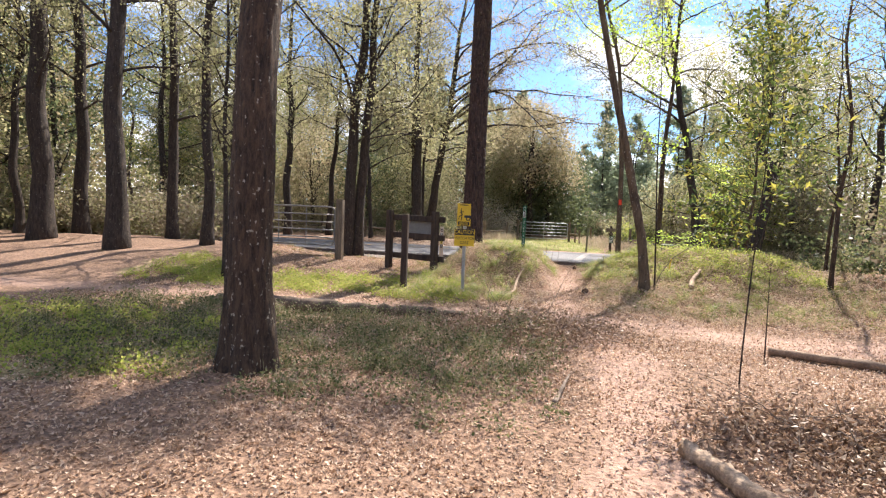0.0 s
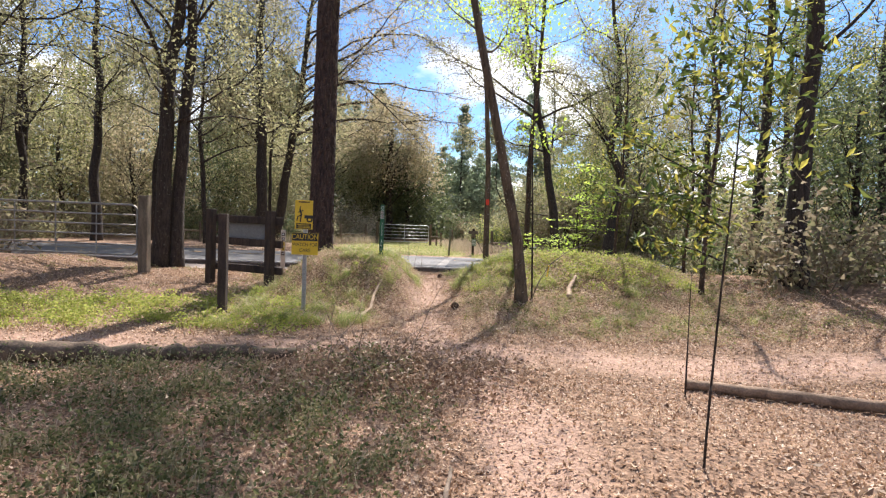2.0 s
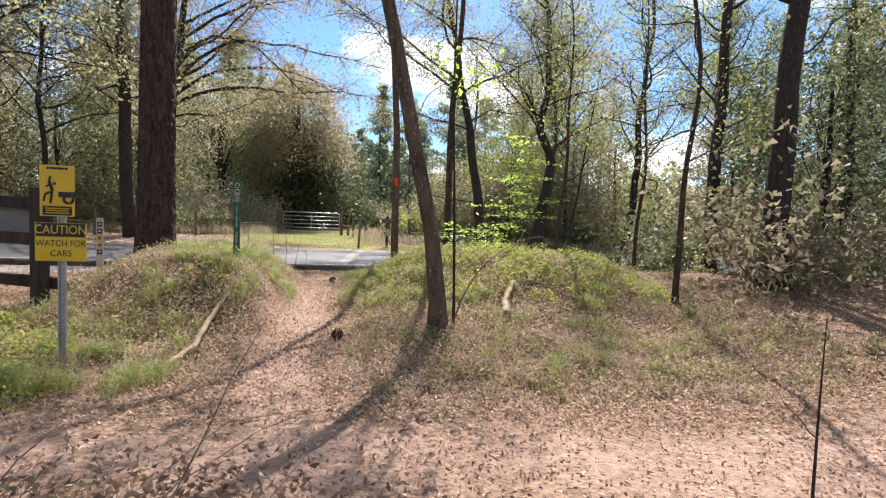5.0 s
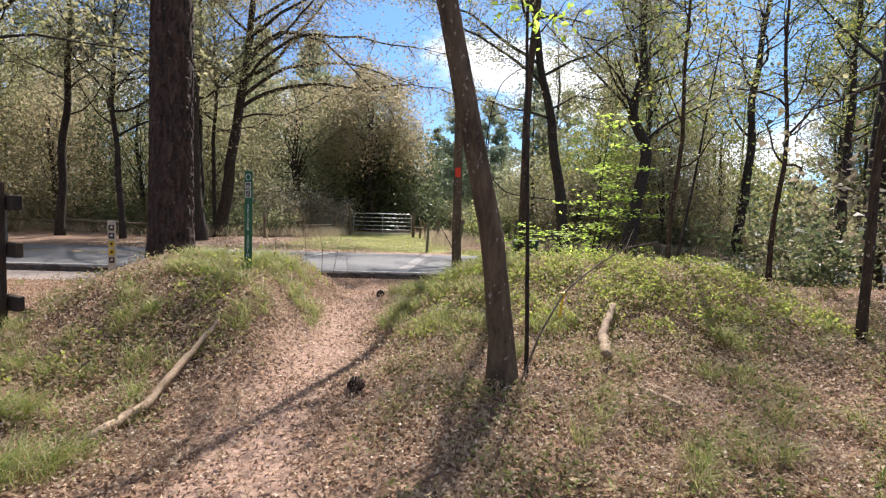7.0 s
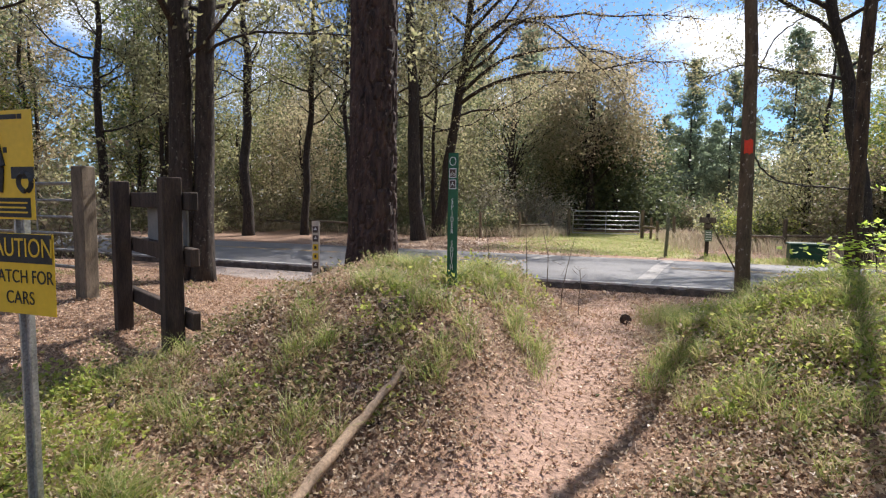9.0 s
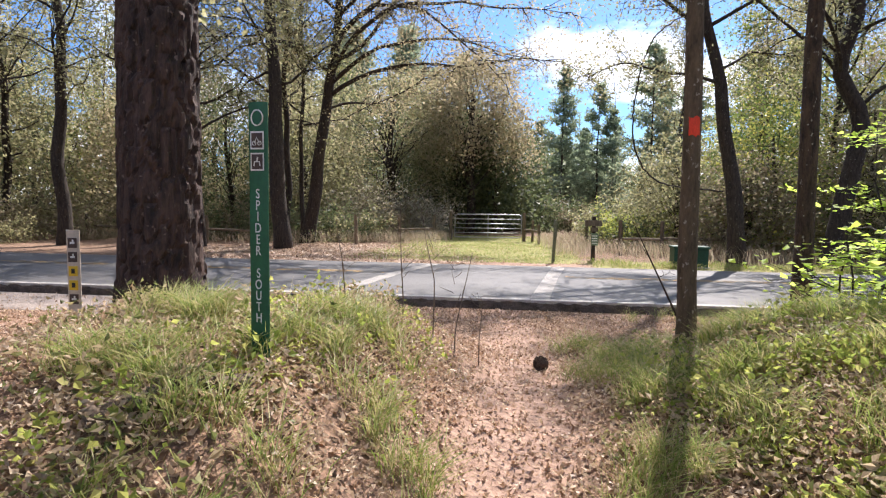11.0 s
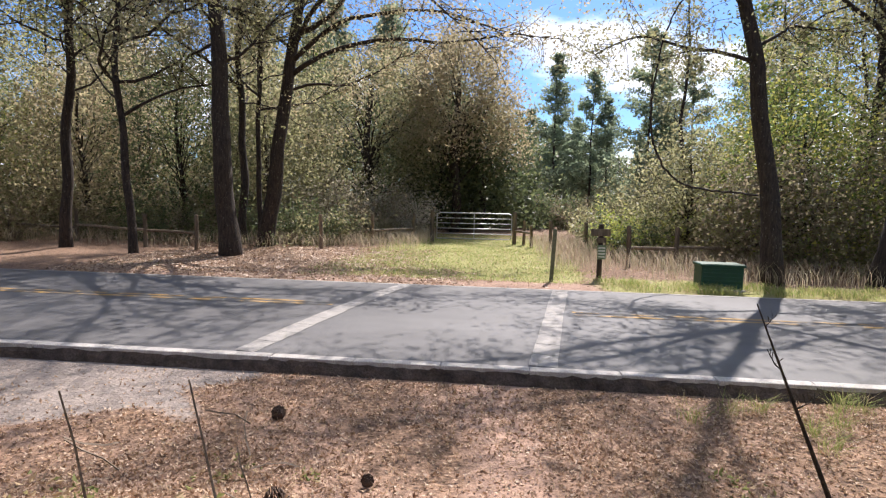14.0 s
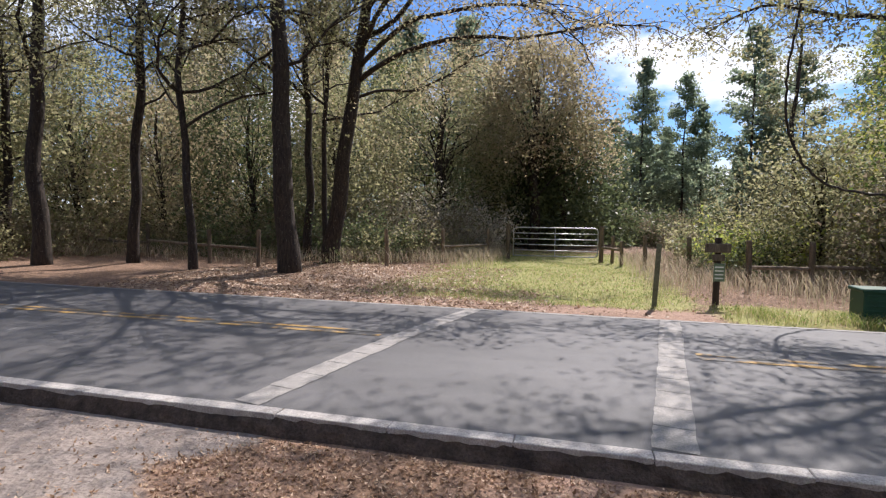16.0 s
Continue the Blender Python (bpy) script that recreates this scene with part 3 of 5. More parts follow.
def tree_geo(rng, h, dia, bends, crown=0.45, spread=3.0, limbs=14, leaves=3000, leaf=0.09, wob=0.05, rise=0.05, droop=0.0, sides=12, fluff=0.28, twigs=4, taper=0.8, flare=0.55, rough=0.03, far=False, slim=0.6, rugged=0.0):
    """Trunk with limbs and twigs, and the leaves round the twigs."""
    wood, crown_geo = Geo(), Geo()
    steps = max(14, int(h * 2.2))
    line = trunk_line(rng, h, bends, wob, steps)
    zz = line[:, 2]
    rad = dia / 2 * ((1 - taper * (zz / h) ** 1.1) + flare * np.exp(-zz / (dia * 0.9)))
    low = line.copy()
    low[0, 2] = -0.35
    if rugged:
        rugged_stem(wood, low, rad, rugged, rng)
    else:
        wood.tube(low, rad, sides, rough, True, rng)
    tips = []
    for i in range(limbs):
        f = crown + (1 - crown) * (i + rng.uniform(0, 0.9)) / limbs * 0.97
        k = int(np.clip(np.searchsorted(zz, f * h), 1, steps - 1))
        az = i * 2.4 + rng.uniform(-0.5, 0.5)
        up = 0.35 + 0.7 * (f - crown) / (1 - crown + 1e-6) - droop
        L = spread * (1 - 0.55 * (f - crown) / (1 - crown + 1e-6)) * rng.uniform(0.65, 1.15)
        p = wander(rng, line[k], (math.cos(az), math.sin(az), up + rng.uniform(-0.35, 0.45)), L, 7, 0.22, rise - droop * 0.15)
        r0 = min(rad[k] * 0.5, 0.008 + L * 0.0085) * rng.uniform(0.7, 1.5)
        wood.tube(p, np.linspace(r0, r0 * 0.25, len(p)), 5)
        for _ in range(twigs):
            j = rng.integers(2, len(p))
            d = rng.normal(0, 1, 3)
            d[2] = d[2] * 0.5 + 0.15 - droop * 0.5
            q = wander(rng, p[j], (p[j] - p[j - 1]) / np.linalg.norm(p[j] - p[j - 1]) * 0.6 + d / np.linalg.norm(d), L * rng.uniform(0.25, 0.5), 4, 0.22, rise - droop * 0.2)
            wood.tube(q, np.linspace(r0 * 0.4, 0.003, len(q)), 3)
            tips.append(q)
        tips.append(p[3:])
    if leaves:
        pool = np.concatenate(tips)
        c = pool[rng.integers(0, len(pool), leaves)]
        c = c + rng.normal(0, fluff, c.shape) * np.array([1, 1, 0.7])
        if far:
            crown_geo.sprigs(c, leaf, rng, 0.2)
        else:
            crown_geo.leaves(c, leaf, leaf * slim, rng, 0.1, 0.12)
    return wood, crown_geo


def tree(x, y, h, dia, seed, label, bends=((0, 0, 0), (30, 0, 0)), barkmat=None, leafmat=None, name="tree", group="", base=None, **kw):
    rng = np.random.default_rng(seed)
    wood, crown = tree_geo(rng, h, dia, bends, **kw)
    t = thing(name, pose(x, y, lz(x, y) if base is None else base), label, "tree", group)
    part("trunk", wood, barkmat or M_BARK, t, smooth=True)
    if crown.n:
        part("crown", crown, leafmat or M_OLIVE, t)
    return t


def pine_geo(rng, h, dia, first=0.3, spread=2.6, whorls=16, tufts=1500, size=0.35):
    """A straight pine with short whorled limbs and needle tufts."""
    wood, crown = Geo(), Geo()
    z = np.linspace(0, h, 12)
    line = np.stack([0.04 * np.sin(z), 0.04 * np.cos(z * 0.8), z], 1)
    low = line.copy()
    low[0, 2] = -0.3
    wood.tube(low, dia / 2 * (1 - 0.9 * z / h), 8)
    tips = []
    for i in range(whorls):
        f = first + (1 - first) * i / whorls
        L = spread * (1 - (f - first) / (1 - first)) ** 0.75 * rng.uniform(0.7, 1.1) + 0.25
        for j in range(3):
            az = rng.uniform(0, 6.28)
            p = wander(rng, (0, 0, f * h + rng.uniform(-0.3, 0.3)), (math.cos(az), math.sin(az), 0.15), L, 4, 0.1, 0.08)
            wood.tube(p, np.linspace(0.03, 0.008, len(p)), 3)
            tips.append(np.concatenate([p[1:], (p[2:] + p[1:-1]) / 2]))
    pool = np.concatenate(tips)
    c = pool[rng.integers(0, len(pool), tufts)] + rng.normal(0, 0.2, (tufts, 3)) * np.array([1, 1, 0.75])
    crown.sprigs(c, size, rng)
    return wood, crown


def copies(name, wood, crown, barkmat, leafmat, label, group, places):
    """One tree with its parts, then copies of it at the places (x, y, turn, scale)."""
    first = None
    for x, y, rz, s in places:
        m = pose(x, y, lz(x, y) - 0.05, 0, 0, rz)
        if first is None:
            first = thing(name, m, label, "bush" if "bush" in name else "tree", group)
            part("trunk" if "bush" not in name else "stem_clump", wood, barkmat, first, smooth=True)
            part("crown" if "bush" not in name else "foliage", crown, leafmat, first)
            first.scale = (s, s, s)
        else:
            first_scale = first.scale.copy()
            c = copy_thing(first, m)
            c.scale = (s, s, s)
            first.scale = first_scale


# the big red-brown pine on the mound
def plated_pine(x, y, dia, h):
    rng = np.random.default_rng(11)
    t = thing("pine_tree", pose(x, y, lz(x, y)), "tall pine with thick red-brown plated bark on the mound", "tree")
    steps, sides = 210, 72
    z = np.linspace(-0.35, 7.5, steps)
    ang = np.linspace(0, 2 * math.pi, sides, endpoint=False)
    A, Z = np.meshgrid(ang, z)
    R = dia / 2 * (1 - 0.022 * np.clip(Z, 0, 9) + 0.26 * np.exp(-np.clip(Z + 0.1, 0, 9) / 0.35))
    cells = rng.uniform((0, -0.5), (2 * math.pi, 7.8), (800, 2))
    hgt = rng.uniform(0.3, 1, 800)
    P = np.stack([A.ravel() * dia / 2 * 1.9, Z.ravel()], 1)
    C = np.stack([cells[:, 0] * dia / 2 * 1.9, cells[:, 1]], 1)
    out = np.empty(len(P))
    per = 2 * math.pi * dia / 2 * 1.9
    for k in range(0, len(P), 4000):
        d = P[k:k + 4000, None] - C[None]
        d[..., 0] = (d[..., 0] + per / 2) % per - per / 2
        d[..., 1] *= 0.62
        q = np.hypot(d[..., 0], d[..., 1])
        two = np.partition(q, 1, axis=1)[:, :2]
        edge = np.clip((two[:, 1] - two[:, 0]) / 0.03, 0, 1)
        out[k:k + 4000] = edge * (0.5 + 0.5 * hgt[q.argmin(1)])
    R = R + (out.reshape(R.shape) - 0.6) * 0.042
    g = Geo()
    v = np.stack([np.cos(A) * R + 0.006 * Z, np.sin(A) * R, Z], -1).reshape(-1, 3)
    f = []
    for i in range(steps - 1):
        f += [(i * sides + j, i * sides + (j + 1) % sides, (i + 1) * sides + (j + 1) % sides, (i + 1) * sides + j) for j in range(sides)]
    g.add(v, f)
    zz = np.linspace(7.4, h, 12)
    g.tube(np.stack([0.006 * zz, 0 * zz, zz], 1), dia / 2 * np.interp(zz, [7.4, h], [0.83, 0.25]), 16)
    part("trunk", g, M_PINE, t)
    wood, crown = pine_geo(rng, h, 0.1, 0.55, 3.6, 16, 9000, 0.3)
    part("branches", wood, M_PINE, t)
    part("crown", crown, M_NEEDLE_HAZED, t)


plated_pine(-2.3, 15.5, 0.58, 19)

V = ((0, 0, 0), (30, 0, 0))
# near side of the road
tree(-2.86, 4.69, 15, 0.43, 21, "grey-brown tree trunk with pale lichen flecks and a basal scar", ((0, 0, 0), (3, 0.0, 0), (15, 0.5, 0.3)), crown=0.45, spread=3.4, limbs=16, leaves=5200, leaf=0.085, wob=0.03, rugged=0.0075)
tree(1.97, 11.75, 11, 0.2, 22, "slender leaning tree with smooth grey-brown bark", ((0, 0, 0), (1.3, -0.15, 0), (2.8, -0.5, 0), (6, -1.25, 0.1), (11, -2.2, 0.3)), M_BARK_SMOOTH, M_SPRING, crown=0.5, spread=2.8, limbs=18, leaves=8000, leaf=0.085, wob=0.015, rugged=0.003)
blaze_tree = tree(1.93, 16.3, 12, 0.155, 23, "slim grey tree with an orange-red paint blaze", ((0, 0, 0), (3, -0.06, 0), (6, -0.3, 0), (12, -1.9, 0)), M_BARK_SMOOTH, M_SPRING, crown=0.47, spread=3.2, limbs=22, leaves=12000, leaf=0.08, wob=0.012, rugged=0.0022)
tree(3.13, 16.94, 11, 0.17, 24, "slim dark tree beside the road", ((0, 0, 0), (3, 0.0, 0), (11, 0.3, 0)), M_BARK, M_SPRING, crown=0.55, spread=2.4, limbs=14, leaves=3000, leaf=0.075, wob=0.03)
tree(-6.75, 16.75, 15, 0.4, 25, "large twin-stemmed tree beside the road verge", ((0, 0, 0), (4, 0.25, 0), (15, 0.9, 0)), M_BARK_DARK, crown=0.2, spread=5.0, limbs=26, leaves=12000, leaf=0.095, sides=16, droop=0.08, fluff=0.34)
tree(-6.4, 16.95, 14, 0.36, 26, "large twin-stemmed tree beside the road verge", ((0, 0, 0), (4, 0.2, 0), (14, 0.8, 0)), M_BARK_DARK, crown=0.25, spread=4.4, limbs=22, leaves=9000, leaf=0.095, sides=16, droop=0.08, fluff=0.34)
for i, (x, y, d, h) in enumerate(((-15.2, 13.4, 0.6, 16), (-15.8, 15.4, 0.46, 15), (-11.5, 12.3, 0.52, 16), (-12.4, 15.6, 0.36, 14), (-9.9, 13.9, 0.32, 14), (-7.3, 10.9, 0.13, 8), (-7.05, 11.1, 0.11, 7))):
    tree(x, y, h, d, 30 + i, "dark straight woodland tree on the bank" if d > 0.2 else "thin young tree beside the pipe gate", V, M_BARK_DARK, crown=0.24, spread=3.8 if d > 0.2 else 1.5, limbs=20, leaves=8000 if d > 0.2 else 700, leaf=0.085, group="trees on the bank", wob=0.06)
for i, (x, y, d, h) in enumerate(((8.68, 13.9, 0.46, 15), (5.95, 12.9, 0.1, 8), (5.15, 15.6, 0.08, 6), (11.5, 12.5, 0.3, 13), (10.2, 17.6, 0.35, 14), (12.6, 16.2, 0.25, 12), (7.6, 16.8, 0.1, 7), (9.4, 10.4, 0.14, 9), (13.5, 8.0, 0.35, 14), (9.5, 5.0, 0.22, 11))):
    tree(x, y, h, d, 45 + i, "dark woodland tree beside the trail" if d > 0.2 else "thin young understorey tree", V, M_BARK_DARK if d > 0.2 else M_BARK, M_OLIVE if i % 2 else M_YELLOW, crown=0.25, spread=3.2 if d > 0.2 else 1.6, limbs=18, leaves=4500 if d > 0.2 else 1100, leaf=0.07, group="trees beside the trail", wob=0.08)

# across the road
for i, (x, y, d, h, bends, lf) in enumerate((
        (-15.1, 28.6, 0.46, 15, V, M_OLIVE), (-13.2, 30.0, 0.34, 14, ((0, 0, 0), (14, 0.9, 0)), M_OLIVE), (-10.1, 28.9, 0.24, 12, ((0, 0, 0), (4, -0.3, 0), (12, -0.2, 0)), M_OLIVE),
        (-7.4, 29.4, 0.56, 17, ((0, 0, 0), (6, -0.35, 0), (17, -0.6, 0)), M_OLIVE), (-8.9, 33.2, 0.3, 15, V, M_TAN), (-8.1, 32.9, 0.2, 14, V, M_OLIVE),
        (9.4, 27.8, 0.52, 13, ((0, 0, 0), (2, 0.3, 0), (4.2, 0.55, 0), (5.5, 0.0, 0), (7, 0.35, 0), (13, -0.3, 0)), M_OLIVE),
        (15.3, 30.2, 0.42, 15, ((0, 0, 0), (15, 0.8, 0)), M_OLIVE), (19, 29, 0.4, 14, V, M_YELLOW), (-19.5, 30, 0.42, 15, V, M_OLIVE), (-23, 28, 0.45, 15, V, M_OLIVE), (12.2, 33, 0.3, 13, V, M_OLIVE))):
    tree(x, y, h, d, 70 + i, "dark trunked woodland tree across the road", bends, M_BARK_DARK, lf, crown=0.3, spread=4.6, limbs=24, leaves=15000, leaf=0.085, group="trees across the road", wob=0.07, twigs=6, fluff=0.34, flare=0.3, far=True)


def arching_oak(x, y, h, dia, bends, limbs, seed, label, leafmat, leaves, leaf):
    """A leaning oak whose long limbs (height on the trunk, direction, length, rise) arch out, thin out into twigs and droop."""
    rng = np.random.default_rng(seed)
    wood, crown, wood_limb = Geo(), Geo(), Geo()
    line = trunk_line(rng, h, bends, 0.05, 34)
    rad = dia / 2 * (1 - 0.75 * line[:, 2] / h + 0.35 * np.exp(-line[:, 2] / 0.4))
    low = line.copy()
    low[0, 2] = -0.35
    wood.tube(low, rad, 14, 0.03, True, rng)
    tips = []
    for z0, d, L, rise in limbs:
        k = int(np.searchsorted(line[:, 2], z0))
        p = wander(rng, line[k], d, L, 14, 0.13, rise)
        r0 = min(rad[k] * 0.5, 0.02 + L * 0.0075)
        wood_limb.tube(p, np.linspace(r0, 0.012, len(p)), 6)
        for j in range(3, len(p)):
            for _ in range(3):
                side = rng.normal(0, 1, 3) * np.array([1, 1, 0.5])
                q = wander(rng, p[j], (p[j] - p[j - 1]) / np.linalg.norm(p[j] - p[j - 1]) * 0.7 + side / np.linalg.norm(side), rng.uniform(0.7, 2.0), 5, 0.2, -0.07)
                wood_limb.tube(q, np.linspace(r0 * 0.22, 0.004, len(q)), 3)
                tips.append(q[1:])
                q2 = wander(rng, q[3], rng.normal(0, 1, 3) - np.array([0, 0, 0.3]), rng.uniform(0.4, 0.9), 3, 0.2, -0.1)
                wood_limb.tube(q2, np.linspace(0.006, 0.003, len(q2)), 3)
                tips.append(q2)
    pool = np.concatenate(tips)
    c = pool[rng.integers(0, len(pool), leaves)] + rng.normal(0, 0.2, (leaves, 3))
    crown.sprigs(c, leaf, rng, 0.2)
    t = thing("tree", pose(x, y, lz(x, y)), label, "tree")
    part("trunk", wood, M_BARK_DARK, t, smooth=True)
    tagged(part("limb", wood_limb, M_BARK_DARK, t, smooth=True), kind="stuff")
    part("crown", crown, leafmat, t)


arching_oak(-7.75, 32.5, 15, 0.56, ((0, 0, 0), (6, 0.95, 0), (15, 2.0, 0)), (
    (5.6, (1.0, -0.1, 0.75), 9.5, -0.05), (6.4, (0.9, -0.6, 0.9), 10.0, -0.05), (7.2, (1.0, 0.15, 0.6), 9.0, -0.045), (5.2, (1.0, 0.25, 0.25), 5.0, -0.06), (8.2, (0.7, -0.9, 0.7), 9.5, -0.04),
    (9.4, (1.0, -0.5, 0.6), 9.0, -0.045), (10.5, (0.6, -1.0, 0.5), 8.5, -0.04), (11.5, (0.9, 0.2, 0.5), 7.0, -0.04), (6.5, (-0.6, -0.7, 0.7), 6.0, -0.04), (8.8, (-0.8, 0.4, 0.6), 6.0, -0.04), (12.5, (-0.4, -0.8, 0.6), 5.0, -0.03), (13.0, (0.5, 0.6, 0.8), 5.0, -0.03), (6.0, (1.0, -0.35, 0.85), 9.0, -0.05), (7.8, (1.0, -0.2, 0.8), 9.5, -0.05), (6.8, (0.5, -1.0, 0.8), 7.5, -0.05)),
    501, "leaning dark oak with long limbs arching over the grass", M_TAN, 27000, 0.085)

arching_oak(6.9, 27.7, 13, 0.46, ((0, 0, 0), (2.2, -0.2, 0), (5, -0.62, 0), (7, -1.2, 0.1), (13, -2.2, 0)), (
    (4.7, (-1.0, -0.1, 0.5), 4.0, -0.02), (6.0, (-0.9, -0.3, 0.7), 6.0, -0.03), (7.0, (-1.0, 0.1, 0.6), 6.5, -0.03), (8.0, (-0.7, -0.7, 0.5), 6.0, -0.03), (9.0, (-0.95, -0.25, 0.4), 6.0, -0.03),
    (6.5, (0.8, -0.3, 0.5), 5.0, -0.03), (8.5, (0.7, 0.5, 0.5), 5.0, -0.03), (10.0, (0.2, 0.9, 0.5), 4.0, -0.03), (11.0, (-0.5, -0.6, 0.6), 4.5, -0.03), (5.4, (0.9, 0.2, 0.5), 3.5, -0.03)),
    502, "leaning dark tree with crooked limbs reaching over the road", M_OLIVE, 21000, 0.075)


def dome_oak(x, y, rx, ry, h, seed, label, leafmat, leaves, leaf, skirt=1.6, dia=0.6):
    """A broad evergreen oak: a bare shaded trunk and limbs under a heavy dome of hanging leaf clumps."""
    rng = np.random.default_rng(seed)
    wood, crown = Geo(), Geo()
    z = np.linspace(-0.3, h * 0.8, 12)
    wood.tube(np.stack([0.12 * np.sin(z), 0.1 * np.cos(z * 0.7), z], 1), dia / 2 * (1 - 0.8 * np.clip(z, 0, h) / h), 9)
    clumps = []
    for i in range(120):
        a, f = i * 2.4 + rng.uniform(-0.3, 0.3), (i + 0.5) / 120
        zz = skirt + (h - skirt) * f
        edge = math.sqrt(max(0.03, 1 - max(0.0, (zz / h - 0.42) / 0.58) ** 2)) * rng.uniform(0.62, 1.06) * (0.82 + 0.18 * min(1, zz / (0.3 * h)))
        e = np.array([rx * edge * math.cos(a), ry * edge * math.sin(a), zz])
        clumps.append(e)
        if i % 4 == 0:
            p0 = np.array([0, 0, max(0.8, zz * 0.5)])
            f = np.linspace(0, 1, 7)[:, None]
            q = p0 + (e - p0) * np.concatenate([f, f, f ** 0.6], 1)
            q[1:-1] += rng.normal(0, 0.16, (5, 3))
            wood.tube(q, np.linspace(dia * 0.09, 0.008, 7), 4)
    clumps = np.array(clumps)
    k = rng.integers(0, len(clumps), leaves)
    c = clumps[k] + rng.normal(0, 1, (leaves, 3)) * np.array([0.55, 0.55, 0.5])
    c[:, 2] -= np.abs(rng.normal(0, 0.45, leaves))
    c[:, 2] = np.maximum(c[:, 2], 0.3)
    crown.sprigs(c, leaf, rng, 0.15)
    t = thing("tree", pose(x, y, lz(x, y)), label, "tree")
    part("trunk", wood, M_BARK_DARK, t, smooth=True)
    part("crown", crown, leafmat, t)


dome_oak(-2.0, 44.2, 3.6, 3.2, 10.6, 90, "broad domed oak with tan catkins behind the gate", M_TAN, 26000, 0.13, 4.7)
dome_oak(-6.6, 43.0, 3.8, 3.2, 9.8, 91, "broad domed oak with tan catkins behind the fence", M_OLIVE, 18000, 0.12, 2.2)
for i, (x, y, h) in enumerate(((-3.0, 46.2, 7.6), (-0.6, 46.8, 7.6), (-5.2, 48.4, 9.0), (0.6, 51.5, 8.0), (-1.8, 50.0, 8.5))):
    dome_oak(x, y, 2.5, 2.4, h, 95 + i, "dense dark evergreen tree behind the gate", M_DEEP, 7000, 0.22, 0.4, 0.4)
# a bare vine that loops down from the leaning roadside tree
vine_line = np.array([(6.55, 27.6, 2.0), (5.6, 27.4, 2.1), (4.7, 27.15, 2.15), (4.2, 27.0, 2.4), (3.85, 26.9, 2.9), (3.7, 26.9, 3.5), (3.72, 26.9, 4.3), (3.85, 26.95, 5.4), (4.3, 27.1, 6.4), (5.2, 27.4, 6.9)])
u = np.linspace(0, 9, 60)
vine = np.stack([np.interp(u, np.arange(10), vine_line[:, i]) for i in range(3)], 1)
vine = np.stack([np.convolve(np.pad(vine[:, i], 4, "edge"), np.ones(9) / 9, "valid") for i in range(3)], 1) + np.random.default_rng(61).normal(0, 0.012, (60, 3))
solo("vine", Geo().tube(vine - vine[0], np.linspace(0.026, 0.018, 60), 6), M_BARK_DARK, "thin bare vine looping from the leaning roadside tree", "vine", m=pose(*vine[0]))
# low leafy trees behind the fence to the east
for i, (x, y, rx, h, lf) in enumerate(((9.6, 31.8, 2.2, 5.2, M_YELLOW), (8.3, 30.6, 1.4, 3.0, M_BRUSH), (12.0, 30.6, 2.0, 4.2, M_BRUSH), (13.2, 32.4, 2.5, 6.4, M_OLIVE), (6.9, 33.6, 1.8, 4.2, M_OLIVE), (16.0, 33.0, 2.8, 7.2, M_YELLOW), (11.0, 36.0, 2.6, 7.0, M_YELLOW))):
    dome_oak(x, y, rx, rx, h, 520 + i, "low spreading leafy tree behind the fence", lf, 11000, 0.095, 0.6, 0.22)
# evergreens on the near bank to the east
for i, (x, y, rx, h) in enumerate(((11.4, 15.6, 1.7, 5.6), (16.5, 17.0, 2.2, 7.0))):
    dome_oak(x, y, rx, rx, h, 530 + i, "dark evergreen tree on the near bank", M_DEEP, 8000, 0.1, 0.5, 0.2)
# leafy understorey trees to the west, behind the roadside trunks
for i, (x, y, rx, h, lf) in enumerate(((-9.6, 37.0, 2.2, 6.6, M_OLIVE), (-13.0, 36.0, 2.6, 7.6, M_DEEP), (-16.8, 35.2, 2.6, 7.2, M_TAN), (-11.2, 40.5, 2.8, 9.0, M_OLIVE), (-20.5, 34.5, 3.0, 8.0, M_OLIVE), (-17.5, 40.0, 3.2, 9.5, M_TAN), (-25.0, 35.0, 3.0, 8.5, M_DEEP))):
    dome_oak(x, y, rx, rx, h, 540 + i, "leafy understorey tree behind the roadside trunks", lf, 11000, 0.115, 0.5, 0.25)

# woods behind: a few kinds, copied
rng = np.random.default_rng(5)


def scatter(k, x0, x1, y0, y1, keep=None, smin=0.8, smax=1.2):
    out = []
    while len(out) < k:
        x, y = rng.uniform(x0, x1), rng.uniform(y0, y1)
        if -3.2 < x - 0.02 * y < 2.4 and 19 < y < 43:
            continue
        if keep and not keep(x, y):
            continue
        out.append((x, y, rng.uniform(0, 360), rng.uniform(smin, smax)))
    return out


for i, (h, d, lf, lab) in enumerate(((15, 0.35, M_OLIVE, "grey-green broadleaf tree in the woods"), (13, 0.28, M_TAN, "tan-tinted oak in the woods"), (14, 0.3, M_DEEP, "dark evergreen tree in the woods"), (11, 0.2, M_YELLOW, "yellow-green young tree in the woods"))):
    wood, crown = tree_geo(np.random.default_rng(100 + i), h, d, V, 0.14, 3.6, 17, 5000, 0.14, 0.1, sides=6, twigs=2, fluff=0.42, far=True)
    places = scatter(9, -40, -8, 39, 58) + scatter(6, 13, 42, 37, 56) + scatter(8, -32, -17, 2, 19) + scatter(3, 16, 32, 0, 18.5) + scatter(6, -42, -18, 27, 37) + scatter(3, 22, 40, 27, 34)
    copies("tree", wood, crown, M_BARK_DARK, lf, lab, "woodland trees", places)
